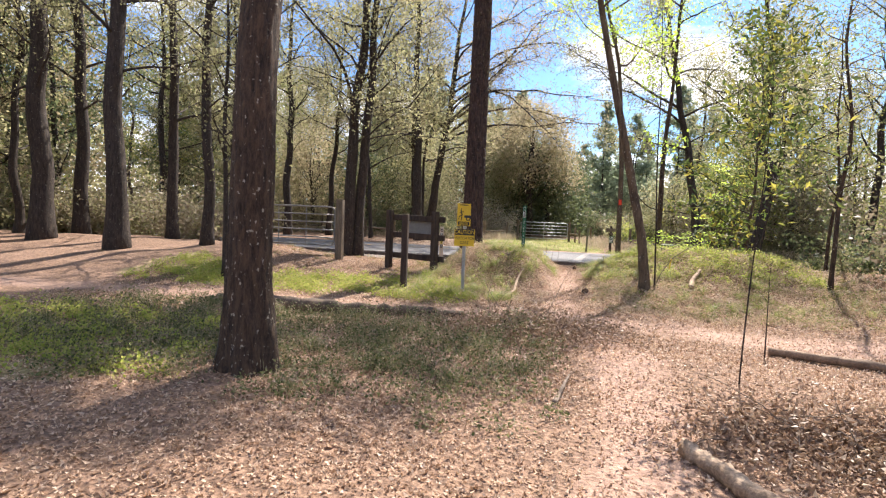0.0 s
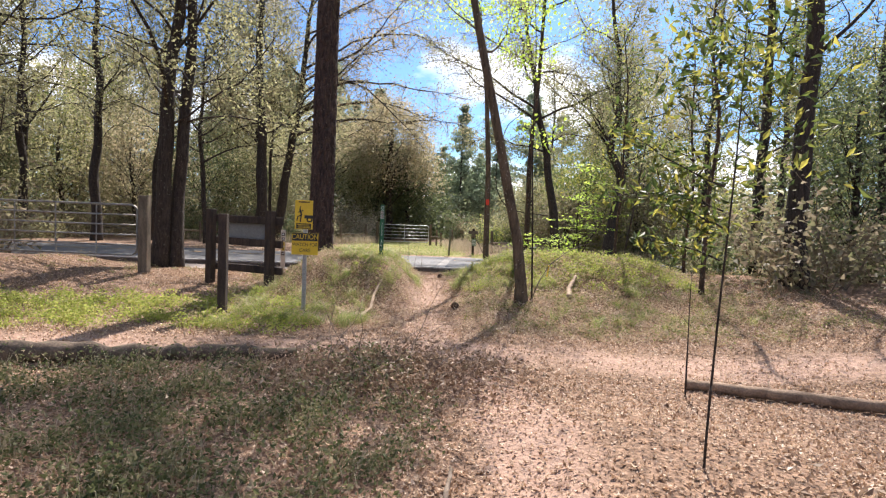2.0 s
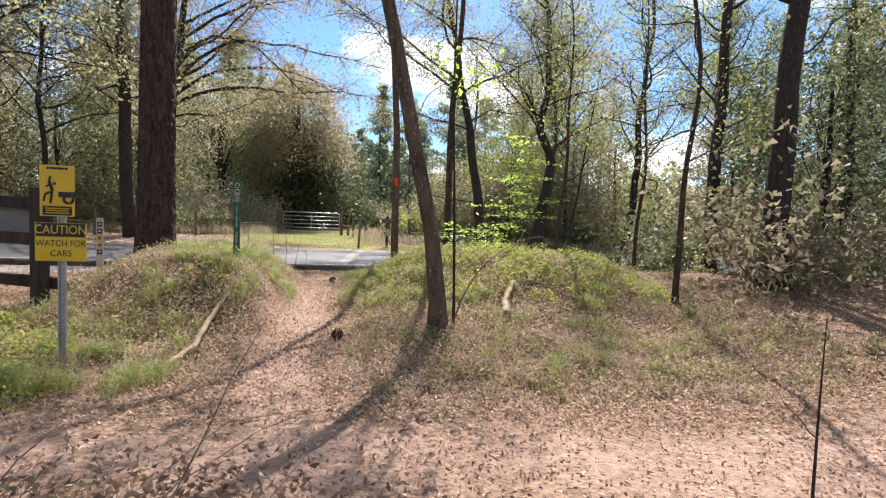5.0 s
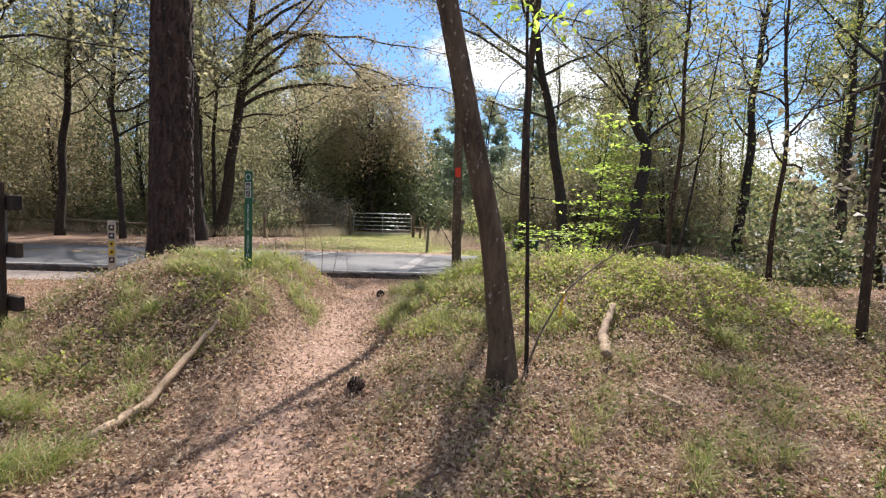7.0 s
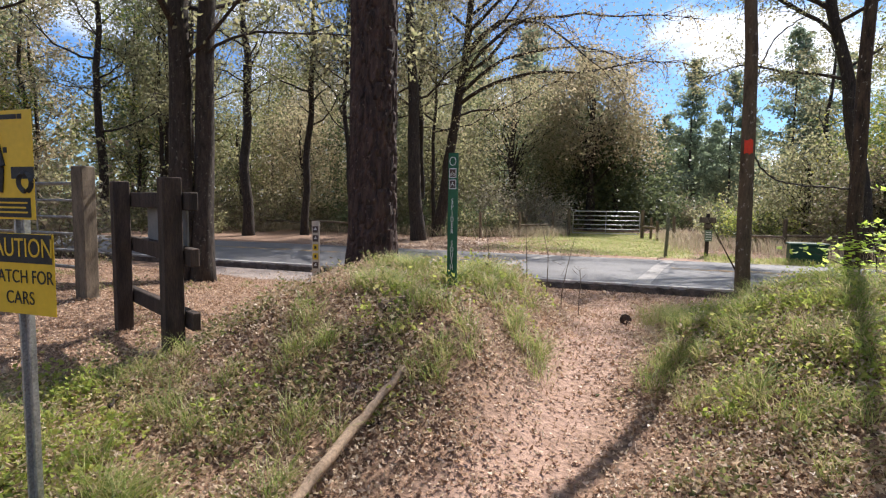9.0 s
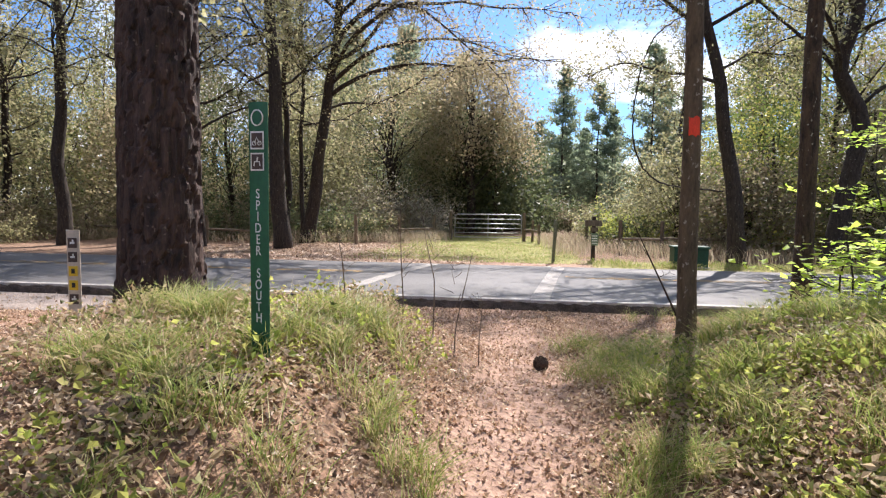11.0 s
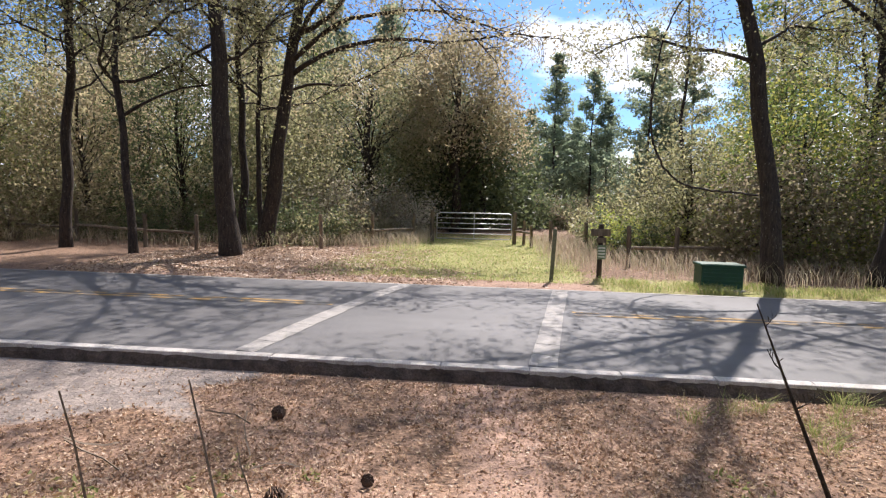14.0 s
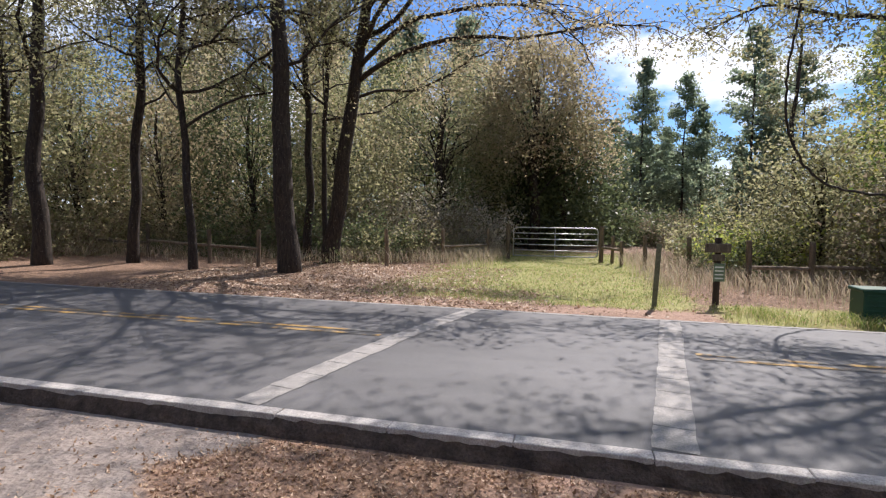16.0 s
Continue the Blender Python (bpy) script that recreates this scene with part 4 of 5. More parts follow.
for i in range(2):
    wood, crown = pine_geo(np.random.default_rng(120 + i), 15, 0.3, 0.2, 3.1 + 0.5 * i, 24, 6000, 0.25)
    places = [(x, y, rng.uniform(0, 360), s) for x, y, s in (((8.9, 65.9, 0.93), (12.6, 60.4, 1.06), (16.5, 62, 0.95), (20, 59, 1.0), (-9, 60, 1.2)) if i else ((5.4, 65, 1.03), (10.6, 67, 0.8), (14.3, 63, 0.9), (24, 60, 1.1), (-13, 58, 1.2)))]
    places += scatter(12, 2.5, 30, 66, 78, smin=0.5, smax=0.78) + scatter(5, -26, -4, 56, 70, smin=0.9, smax=1.2)
    copies("pine_tree", wood, crown, M_BARK_DARK, M_NEEDLE_HAZED, "blue-green pine in the distant stand, paled for haze", "distant pines", places)


def bush_geo(rng, r, h, stems, leaves, leaf):
    """Many thin stems under rounded clumps of small leaves, with gaps between the clumps."""
    wood, crown = Geo(), Geo()
    tips = []
    for _ in range(stems):
        a, k = rng.uniform(0, 6.28), rng.uniform(0, r * 0.4)
        p = wander(rng, (k * math.cos(a), k * math.sin(a), -0.1), (math.cos(a) * 0.75, math.sin(a) * 0.75, 1.0), h * rng.uniform(0.45, 1.05), 4, 0.24, -0.02)
        wood.tube(p, np.linspace(0.014, 0.004, len(p)), 3, cap=False)
        q = wander(rng, p[2], rng.normal(0, 1, 3) + np.array([0, 0, 0.3]), h * 0.4, 3, 0.3, 0.0)
        wood.tube(q, np.linspace(0.007, 0.003, len(q)), 3, cap=False)
        tips += [p[1:], p[3:], q[1:]]
    pool = np.concatenate(tips)
    c = pool[rng.integers(0, len(pool), leaves)] + rng.normal(0, r * 0.13, (leaves, 3))
    c[:, 2] = np.abs(c[:, 2])
    crown.sprigs(c, leaf, rng, 0.15)
    return wood, crown


for i, (lf, r, h, k, lab) in enumerate(((M_BRUSH, 1.4, 2.3, 2200, "tangled grey-brown brush with few leaves"), (M_OLIVE, 1.3, 2.6, 2600, "grey-green understorey bush beside the trees"), (M_DEEP, 1.2, 2.5, 2600, "dark evergreen understorey bush beside the trees"), (M_BRUSH, 1.6, 3.0, 2400, "tall tangle of bare brown stems"))):
    wood, crown = bush_geo(np.random.default_rng(140 + i), r, h, 20, k, 0.10)
    places = scatter(11, -24, -4.6, 33.5, 38, smin=0.5, smax=1.15) + scatter(6, -22, -6, 37, 44, smin=1.0, smax=1.5) + scatter(8, 4.2, 24, 32, 42, smin=0.5, smax=1.1) + scatter(4, 7.5, 20, 28.8, 32, smin=0.5, smax=0.9) + scatter(4, -8, 14, 50, 60, smin=1.0, smax=1.6) + scatter(5, -28, -12, 17, 19) + scatter(5, 8.5, 20, 9.5, 18.6) + scatter(5, -30, -16, 6, 18) + scatter(6, -30, -16, 27.2, 33, smin=0.6, smax=1.1)
    copies("bush", wood, crown, M_TWIG, lf, lab, "roadside brush", places)


# green shrubs behind the fence to the east
for i, (x, y, s) in enumerate(((5.2, 33.6, 1.0), (6.6, 35.2, 1.25), (4.4, 36.6, 0.9))):
    wood, crown = bush_geo(np.random.default_rng(160 + i), 1.2 * s, 2.3 * s, 26, 3600, 0.10)
    t = thing("bush", pose(x, y, lz(x, y)), "fresh pale green shrub behind the fence", "bush", "roadside brush")
    part("stem_clump", wood, M_TWIG, t)
    part("foliage", crown, M_LIME if i == 0 else M_OLIVE, t)


# pale brush beside the gate, dark evergreen brush beyond it
for i, (x, y, s, lf, lab) in enumerate(((-5.2, 38.8, 1.6, M_PALE, "pale grey twiggy brush beside the gate"), (-7.0, 37.6, 1.75, M_PALE, "pale grey twiggy brush beside the gate"), (-4.0, 40.0, 1.3, M_PALE, "pale grey twiggy brush beside the gate"), (-8.8, 38.6, 1.5, M_PALE, "pale grey twiggy brush beside the gate"),
                                        (-3.6, 53, 1.6, M_DEEP, "dark evergreen thicket beyond the gate"), (-1.4, 54, 1.7, M_DEEP, "dark evergreen thicket beyond the gate"), (0.8, 53.5, 1.6, M_DEEP, "dark evergreen thicket beyond the gate"), (2.8, 55, 1.5, M_DEEP, "dark evergreen thicket beyond the gate"))):
    wood, crown = bush_geo(np.random.default_rng(180 + i), 1.3 * s, 2.0 * s, 44, 4600, 0.08 if lf is M_PALE else 0.2)
    t = thing("bush", pose(x, y, lz(x, y)), lab, "bush", "roadside brush")
    part("stem_clump", wood, M_TWIG, t)
    part("foliage", crown, lf, t)


# far woods all round
g = Geo()
for ring, (r0, r1, top, k) in enumerate(((72, 92, 9, 110000), (92, 130, 12, 35000))):
    a = rng.uniform(0, 2 * math.pi, k)
    r = rng.uniform(r0, r1, k)
    west = np.clip((a - 1.55) * 4, 0, 1)
    cap = top * (0.72 + 0.2 * np.sin(a * 23 + ring) + 0.13 * np.sin(a * 61) + 0.1 * np.sin(a * 149)) * (1.12 + 0.98 * west)
    z = rng.uniform(0, 1, k) ** 1.1 * cap
    g.sprigs(np.stack([r * np.cos(a), 20 + r * np.sin(a), z], 1), 0.8, rng)
solo("far_woods", g, M_OLIVE, "dense distant woodland all round the road", "woods", kind="stuff")

def Geo_of(vs, rows, cols):
    g = Geo()
    g.add(vs, [(i * cols + j, i * cols + j + 1, (i + 1) * cols + j + 1, (i + 1) * cols + j) for i in range(rows - 1) for j in range(cols - 1)])
    return g


# ---- kerb ----
kerb = tagged(new("kerb"), "pale concrete kerb with a dark broken face", "kerb", kind="structure")
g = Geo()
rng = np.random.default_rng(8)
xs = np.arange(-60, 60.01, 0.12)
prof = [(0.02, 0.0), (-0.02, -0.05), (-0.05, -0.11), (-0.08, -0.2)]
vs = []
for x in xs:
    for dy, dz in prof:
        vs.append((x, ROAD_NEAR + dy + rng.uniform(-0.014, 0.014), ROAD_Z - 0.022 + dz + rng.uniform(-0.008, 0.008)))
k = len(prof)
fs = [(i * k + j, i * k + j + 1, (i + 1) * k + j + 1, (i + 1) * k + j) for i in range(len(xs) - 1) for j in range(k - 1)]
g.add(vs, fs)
part("kerb_face", g, M_KERB_FACE, kerb, "dark rough broken face below the blocks")
block = Geo().box((0, 0, 0), (0.935, 0.14, 0.10), None, 0.006).mesh("kerb_block", M_KERB)
for i in range(-30, 31):
    b = new("kerb_block", block)
    b.parent = kerb
    b.matrix_basis = pose(i * 0.94 + 0.3, ROAD_NEAR + 0.08 + rng.uniform(-0.006, 0.006), ROAD_Z - 0.045 + rng.uniform(-0.003, 0.003), 0, 0, rng.uniform(-0.3, 0.3))


# ---- posts, rails and gates ----
def post_geo(h, w, round_=False):
    rng = np.random.default_rng(int(h * 100))
    g = Geo()
    if round_:
        z = np.array([-0.3, 0, h * 0.3, h * 0.6, h * 0.97, h])
        g.tube(np.stack([0.01 * np.sin(z * 4), 0 * z, z], 1), w / 2 * np.array([1, 1, 0.97, 1.0, 0.95, 0.7]), 12, 0.02, True, rng)
    else:
        g.box((0, 0, h / 2 - 0.15), (w, w, h + 0.3), None, 0.008)
    return g


# notice rails on the verge: two posts, three rails and the back of a grey board
def notice_rails():
    ax, ay, bx, by = -4.25, 13.65, -2.86, 12.97
    L = math.hypot(bx - ax, by - ay)
    t = thing("notice_board", pose((ax + bx) / 2, (ay + by) / 2, lz(-3.5, 13.3) + 0.08, 0, 0, math.degrees(math.atan2(by - ay, bx - ax))), "dark timber notice frame with rails and grey board", "notice board")
    for sx in (-1, 1):
        part("post", Geo().box((sx * L / 2, 0, 0.5), (0.15, 0.15, 1.98), None, 0.008), M_TIMBER, t)
    for z in (1.3, 0.84, 0.3):
        part("rail", Geo().box((0, 0.12, z), (L + 0.42, 0.07, 0.15), pose(0, 0, 0, 0, rng.uniform(-0.8, 0.8), 0), 0.008), M_TIMBER, t)
    part("board", Geo().box((0.12, 0.17, 1.06), (L * 0.72, 0.02, 0.42), None, 0.003), M_PANEL, t, "plain grey back of a notice board")


notice_rails()
p = thing("timber_post", pose(-3.07, 10.98, lz(-3.07, 10.98)), "single dark square timber post in the weeds", "post")
part("post", Geo().box((0, 0, 0.66), (0.13, 0.13, 1.98), None, 0.012), M_TIMBER, p)


def letters(txt, size, material, parent, m, name="lettering", squeeze=1.0):
    cu = bpy.data.curves.new(name, "FONT")
    cu.body, cu.size, cu.align_x, cu.align_y, cu.extrude = txt, size, "CENTER", "CENTER", 0.0008
    tmp = bpy.data.objects.new(name, cu)
    scene.collection.objects.link(tmp)
    dg = bpy.context.evaluated_depsgraph_get()
    me = bpy.data.meshes.new_from_object(tmp.evaluated_get(dg))
    bpy.data.objects.remove(tmp)
    me.materials.clear()
    me.materials.append(material)
    ob = new(name, me)
    ob.parent = parent
    ob.matrix_basis = m @ Matrix.Diagonal((squeeze, 1, 1, 1))
    return ob


def caution_sign():
    x, y = -1.82, 11.2
    t = thing("caution_sign", pose(x, y, lz(x, y) + 0.18, 0, 0, 2), "yellow caution signs on a galvanised channel post", "sign")
    g = Geo()
    g.box((0, 0, 0.55), (0.05, 0.006, 1.8), None, 0.002)
    for sx in (-1, 1):
        g.box((sx * 0.03, -0.012, 0.55), (0.012, 0.03, 1.8), None, 0.002)
    part("post", g, M_GALV, t)
    low = part("lower_panel", Geo().box((0.0, -0.034, 1.06), (0.46, 0.004, 0.38), None, 0.0015), M_SIGN, t)
    part("header_bar", Geo().box((0.0, -0.0375, 1.18), (0.44, 0.002, 0.135), None, 0.0005), M_BLACK, low)
    face = lambda z, dx=0.0, off=-0.0395: pose(dx, off, z, 90, 0, 0)
    letters("CAUTION", 0.125, M_SIGN, low, face(1.18, 0, -0.0405), squeeze=0.82)
    letters("WATCH FOR", 0.088, M_BLACK, low, face(1.045, 0, -0.0385), squeeze=0.86)
    letters("CARS", 0.088, M_BLACK, low, face(0.945, 0, -0.0385), squeeze=0.9)
    up = part("upper_panel", Geo().box((-0.03, -0.034, 1.565), (0.31, 0.004, 0.5), None, 0.0015), M_SIGN, t)
    g = Geo()
    for cx, w in ((-0.11, 0.03), (-0.03, 0.12), (0.05, 0.03)):
        g.box((cx, -0.037, 1.785), (w, 0.002, 0.022), None, 0.0004)
    part("heading_bar", g, M_BLACK, up)
    g = Geo()
    g.box((0.055, -0.037, 1.53), (0.15, 0.002, 0.055), None, 0.0004)
    wheel = [(0.07 + 0.042 * math.cos(a), -0.037, 1.487 + 0.042 * math.sin(a)) for a in np.linspace(0, 6.28, 17)]
    g.tube(wheel, 0.014, 4)
    part("car_pictogram", g, M_BLACK, up)
    g = Geo()
    for a, b, r in (((-0.10, 1.66), (-0.07, 1.56), 0.016), ((-0.07, 1.56), (-0.135, 1.53), 0.012), ((-0.075, 1.55), (-0.09, 1.44), 0.012), ((-0.135, 1.53), (-0.15, 1.46), 0.01), ((-0.09, 1.63), (-0.13, 1.60), 0.009), ((-0.1, 1.66), (-0.09, 1.71), 0.009)):
        g.tube([(a[0], -0.037, a[1]), (b[0], -0.037, b[1])], r, 6)
    g.box((-0.055, -0.037, 1.635), (0.026, 0.002, 0.026), None, 0.0004)
    part("figure_pictogram", g, M_BLACK, up)
    part("caption_bar", Geo().box((-0.03, -0.037, 1.37), (0.26, 0.002, 0.09), None, 0.0005), M_BLACK, up)
    g = Geo()
    for z, w in ((1.392, 0.22), (1.37, 0.20), (1.348, 0.22)):
        g.box((-0.03, -0.039, z), (w, 0.002, 0.008), None, 0.0003)
    part("caption_line", g, M_SIGN, up)
    t.scale = (0.93, 0.93, 0.95)


caution_sign()


def marker(x, y, h, w, rz, material, label, green=True):
    t = thing("trail_marker", pose(x, y, lz(x, y), 0, 0, rz), label, "trail marker")
    g = Geo()
    pts = []
    for z in (-0.3, h):
        for u in np.linspace(-1, 1, 9):
            pts.append((u * w / 2, 0.008 * u * u - 0.006, z))
        for u in np.linspace(1, -1, 9):
            pts.append((u * w / 2, 0.008 * u * u, z))
    k = 18
    g.add(pts, [(i, (i + 1) % k, k + (i + 1) % k, k + i) for i in range(k)] + [tuple(range(k))[::-1], tuple(range(k, 2 * k))])
    body = part("marker_body", g, material, t)
    return t, body


def green_marker():
    t, body = marker(-0.72, 13.92, 1.2, 0.092, -5, M_MARKER, "green plastic trail marker reading SPIDER SOUTH on the mound")
    zb = 1.17
    ring = [(0.028 * math.cos(a), -0.0075, zb - 0.04 + 0.034 * math.sin(a)) for a in np.linspace(0, 6.283, 25)]
    part("ring_decal", Geo().tube(ring, 0.0035, 4), M_DECAL, body)
    for z in (1.03, 0.935):
        d = part("square_decal", Geo().box((0, -0.0075, z), (0.066, 0.002, 0.08), None, 0.0005), M_DECAL, body, "white framed brown pictogram")
        part("decal_field", Geo().box((0, -0.0092, z), (0.054, 0.002, 0.066), None, 0.0004), M_BROWN, d)
        g = Geo()
        if z > 1.0:
            for sx in (-1, 1):
                g.tube([(sx * 0.013 + 0.009 * math.cos(a), -0.011, z - 0.013 + 0.009 * math.sin(a)) for a in np.linspace(0, 6.283, 13)], 0.0018, 4)
            g.tube([(-0.013, -0.011, z - 0.013), (0, -0.011, z + 0.012), (0.013, -0.011, z - 0.013)], 0.002, 4)
        else:
            g.tube([(-0.015, -0.011, z - 0.02), (-0.012, -0.011, z), (0.012, -0.011, z), (0.015, -0.011, z - 0.02)], 0.003, 4)
            g.tube([(0.0, -0.011, z), (0.003, -0.011, z + 0.02)], 0.0035, 4)
        part("pictogram", g, M_DECAL, d)
    z = 0.79
    for ch in "SPIDER SOUTH":
        if ch != " ":
            letters(ch, 0.062, M_DECAL, body, pose(0, -0.0075, z, 90, 0, 0), "letter", 0.7)
        z -= 0.0515


green_marker()


def tan_marker():
    t, body = marker(-3.25, 15.7, 1.16, 0.11, 8, M_TANPOST, "tan plastic trail marker beside the pine")
    for z, material in ((1.05, M_BROWN), (0.93, M_BROWN), (0.81, M_SIGN), (0.69, M_SIGN), (0.57, M_BROWN)):
        d = part("square_decal", Geo().box((0, -0.0078, z), (0.075, 0.002, 0.085), None, 0.0005), material, body)
        if material is M_BROWN:
            part("pictogram", Geo().box((0, -0.0095, z), (0.04, 0.002, 0.016), None, 0.0004).box((0.005, -0.0095, z + 0.018), (0.014, 0.002, 0.02), None, 0.0004), M_DECAL, d)
        else:
            part("pictogram", Geo().box((0, -0.0095, z), (0.03, 0.002, 0.04), None, 0.0004), M_BLACK, d)


tan_marker()


def pipe_gate(name, x, y, rz, length, h, bars, stays, label, material, lift=0.15):
    t = thing(name, pose(x, y, lz(x, y), 0, 0, rz), label, "gate")
    g = Geo()
    r = 0.024
    c = 0.12
    loop = [(0, 0, lift), (0, 0, h - c), (0.04, 0, h - 0.04), (c, 0, h), (length - c, 0, h), (length - 0.04, 0, h - 0.04), (length, 0, h - c), (length, 0, lift + c), (length - 0.04, 0, lift + 0.04), (length - c, 0, lift), (0, 0, lift)]
    part("outer_frame", Geo().tube(loop, r, 10), material, t, smooth=True)
    for i in range(bars):
        z = lift + (h - lift) * (i + 1) / (bars + 1)
        part("bar", Geo().tube([(0, 0, z), (length / 2, 0, z - 0.004), (length, 0, z)], r * 0.75, 8), material, t, smooth=True)
    for i in range(stays):
        xx = length * (i + 1) / (stays + 1)
        part("stay", Geo().box((xx, 0, (h + lift) / 2), (0.03, 0.012, h - lift), None, 0.003), material, t)
    return t


# far farm gate and its posts
pipe_gate("farm_gate", -2.1, 36.6, 2, 3.1, 1.22, 4, 1, "galvanised five bar tubular farm gate, closed", M_GALV)


def fence_post(x, y, h, d, label="weathered round wooden fence post", lean=0.0, group="fence posts"):
    t = thing("fence_post", pose(x, y, lz(x, y), lean, lean * 0.5, x * 40 % 90), label, "fence post", group)
    part("post", post_geo(h, d, True), M_POST, t)


for x, y, h in ((-14.5, 32, 1.15), (-11.2, 31, 1.1), (-9.3, 30.8, 1.15), (-5.6, 32.2, 1.2), (-4.3, 34.3, 1.2), (-3.0, 36.0, 1.2), (1.5, 36.4, 1.0), (1.75, 35.4, 0.85), (2.35, 34.1, 1.1), (3.5, 33.3, 1.1), (4.1, 29.8, 1.2), (5.5, 30.2, 1.15), (7.6, 30.6, 1.15), (-17.5, 32.4, 1.1)):
    fence_post(x, y, h, 0.13, lean=(x * 7 % 4) - 2)
for x in (-2.3, 1.12):
    fence_post(x, 36.6, 1.35, 0.17, "stout wooden gate post")


def rail(x0, y0, x1, y1, z, d=0.09):
    L = math.hypot(x1 - x0, y1 - y0)
    t = thing("fence_rail", pose(x0, y0, lz(x0, y0) + z, 0, 0, math.degrees(math.atan2(y1 - y0, x1 - x0))), "weathered horizontal wooden fence rail", "fence rail", "fence rails")
    s = np.linspace(0, L, 6)
    part("rail", Geo().tube(np.stack([s, 0.015 * np.sin(s * 2), 0.02 * np.cos(s)], 1), d / 2, 8, 0.04, True, np.random.default_rng(2)), M_POST, t)


for a in ((-17.5, 32.4, -14.5, 32), (-14.5, 32, -11.2, 31), (-11.2, 31, -9.3, 30.8), (4.1, 29.8, 5.5, 30.2), (5.5, 30.2, 7.6, 30.6), (-3.0, 36.0, -4.3, 34.3), (1.12, 36.6, 1.75, 35.4)):
    rail(*a, 0.55)

# green marker stake and brown trail sign across the road
t = thing("marker_stake", pose(1.66, 26.75, lz(1.66, 26.75), 0, 2.5, 0), "slim weathered green marker stake at the roadside", "post")
part("post", Geo().box((0, 0, 0.45), (0.09, 0.03, 1.5), None, 0.008), surface("faded_green_stake", (0.10, 0.11, 0.06), (0.17, 0.17, 0.10), 4, 0.85, 0.3, 40), t)
t = thing("trail_sign", pose(2.82, 27.25, lz(2.82, 27.25), 0, 0, 4), "brown wooden trail sign with arrow board and notice", "sign")
part("post", Geo().box((0, 0, 0.5), (0.1, 0.1, 1.55), None, 0.01), M_TIMBER, t)
part("arrow_board", Geo().box((-0.02, -0.07, 1.08), (0.46, 0.035, 0.17), None, 0.01), M_POST, t, "weathered wooden name board")
part("small_board", Geo().box((0.0, -0.07, 0.9), (0.22, 0.03, 0.12), None, 0.01), M_POST, t)
nb = part("notice_plate", Geo().box((0.02, -0.065, 0.62), (0.2, 0.006, 0.34), None, 0.002), surface("green_notice", (0.10, 0.15, 0.09), (0.16, 0.21, 0.13), 5, 0.6, 0.05, 40), t, "green printed notice plate")
for z in (0.72, 0.65, 0.58, 0.51):
    part("text_bar", Geo().box((0.02, -0.0695, z), (0.15, 0.002, 0.025), None, 0.0004), M_DECAL, nb)


def utility_box():
    t = thing("utility_box", pose(5.15, 26.35, lz(5.15, 26.35), 0, 0, -2), "green painted metal utility cabinet on the verge", "utility box")
    part("body", Geo().box((0, 0, 0.24), (0.84, 0.5, 0.52), None, 0.015), M_BOX, t)
    part("lid", Geo().box((0, 0, 0.525), (0.9, 0.56, 0.06), None, 0.02), M_BOX, t)
    for z in (0.12, 0.2, 0.28, 0.36, 0.44):
        part("rib", Geo().box((0, -0.254, z), (0.74, 0.016, 0.025), None, 0.005), M_BOX, t)
    part("plinth", Geo().box((0, 0, -0.03), (0.92, 0.58, 0.1), None, 0.01), M_KERB, t)


utility_box()

# pipe gates by the verge
gp = thing("gate_post", pose(-6.06, 14.6, lz(-6.06, 14.6)), "stout weathered square gate post", "post")
part("post", Geo().box((0, 0, 0.7), (0.2, 0.2, 2.1), None, 0.015), M_POST, gp)
pipe_gate("pipe_gate", -9.95, 14.9, -3.5, 3.7, 1.25, 4, 3, "long grey tubular steel gate, closed, beside the verge", M_GATE, 0.12)

# orange-red blaze on the slim tree
rng_b = np.random.default_rng(9)
g = Geo()
vs = []
for i in range(9):
    for j in range(9):
        a = radians(-92 + (j - 4) * 8.5 + rng_b.uniform(-2, 2) * (j in (0, 8)))
        z = 1.86 + i * 0.019 + rng_b.uniform(-0.012, 0.012) * (i in (0, 8))
        rr = 0.0775 * (1 - 0.8 * (z / 12) ** 1.1) + 0.0075
        cx = np.interp(z, [0, 3], [0, -0.06])
        vs.append((cx + rr * math.cos(a), rr * math.sin(a), z))
g.add(vs, [(i * 9 + j, i * 9 + j + 1, (i + 1) * 9 + j + 1, (i + 1) * 9 + j) for i in range(8) for j in range(8)])
part("paint_blaze", g, M_BLAZE, blaze_tree, "orange-red painted blaze")


# ---- logs, sticks, saplings, cones ----
def log(name, pts, r0, r1, label, seed, material=None, cat="log"):
    r = np.random.default_rng(seed)
    p = np.array([(x, y, lz(x, y) + up) for x, y, up in pts])
    t = np.linspace(0, 1, 24)
    q = np.stack([np.interp(t, np.linspace(0, 1, len(p)), p[:, i]) for i in range(3)], 1)
    q[1:-1] += r.normal(0, r0 * 0.12, (22, 3))
    base = q[0].copy()
    g = Geo().tube(q - base, np.linspace(r0, r1, 24), 10, 0.06, True, r)
    return solo(name, g, material or M_DEADWOOD, label, cat, smooth=True, m=pose(*base))


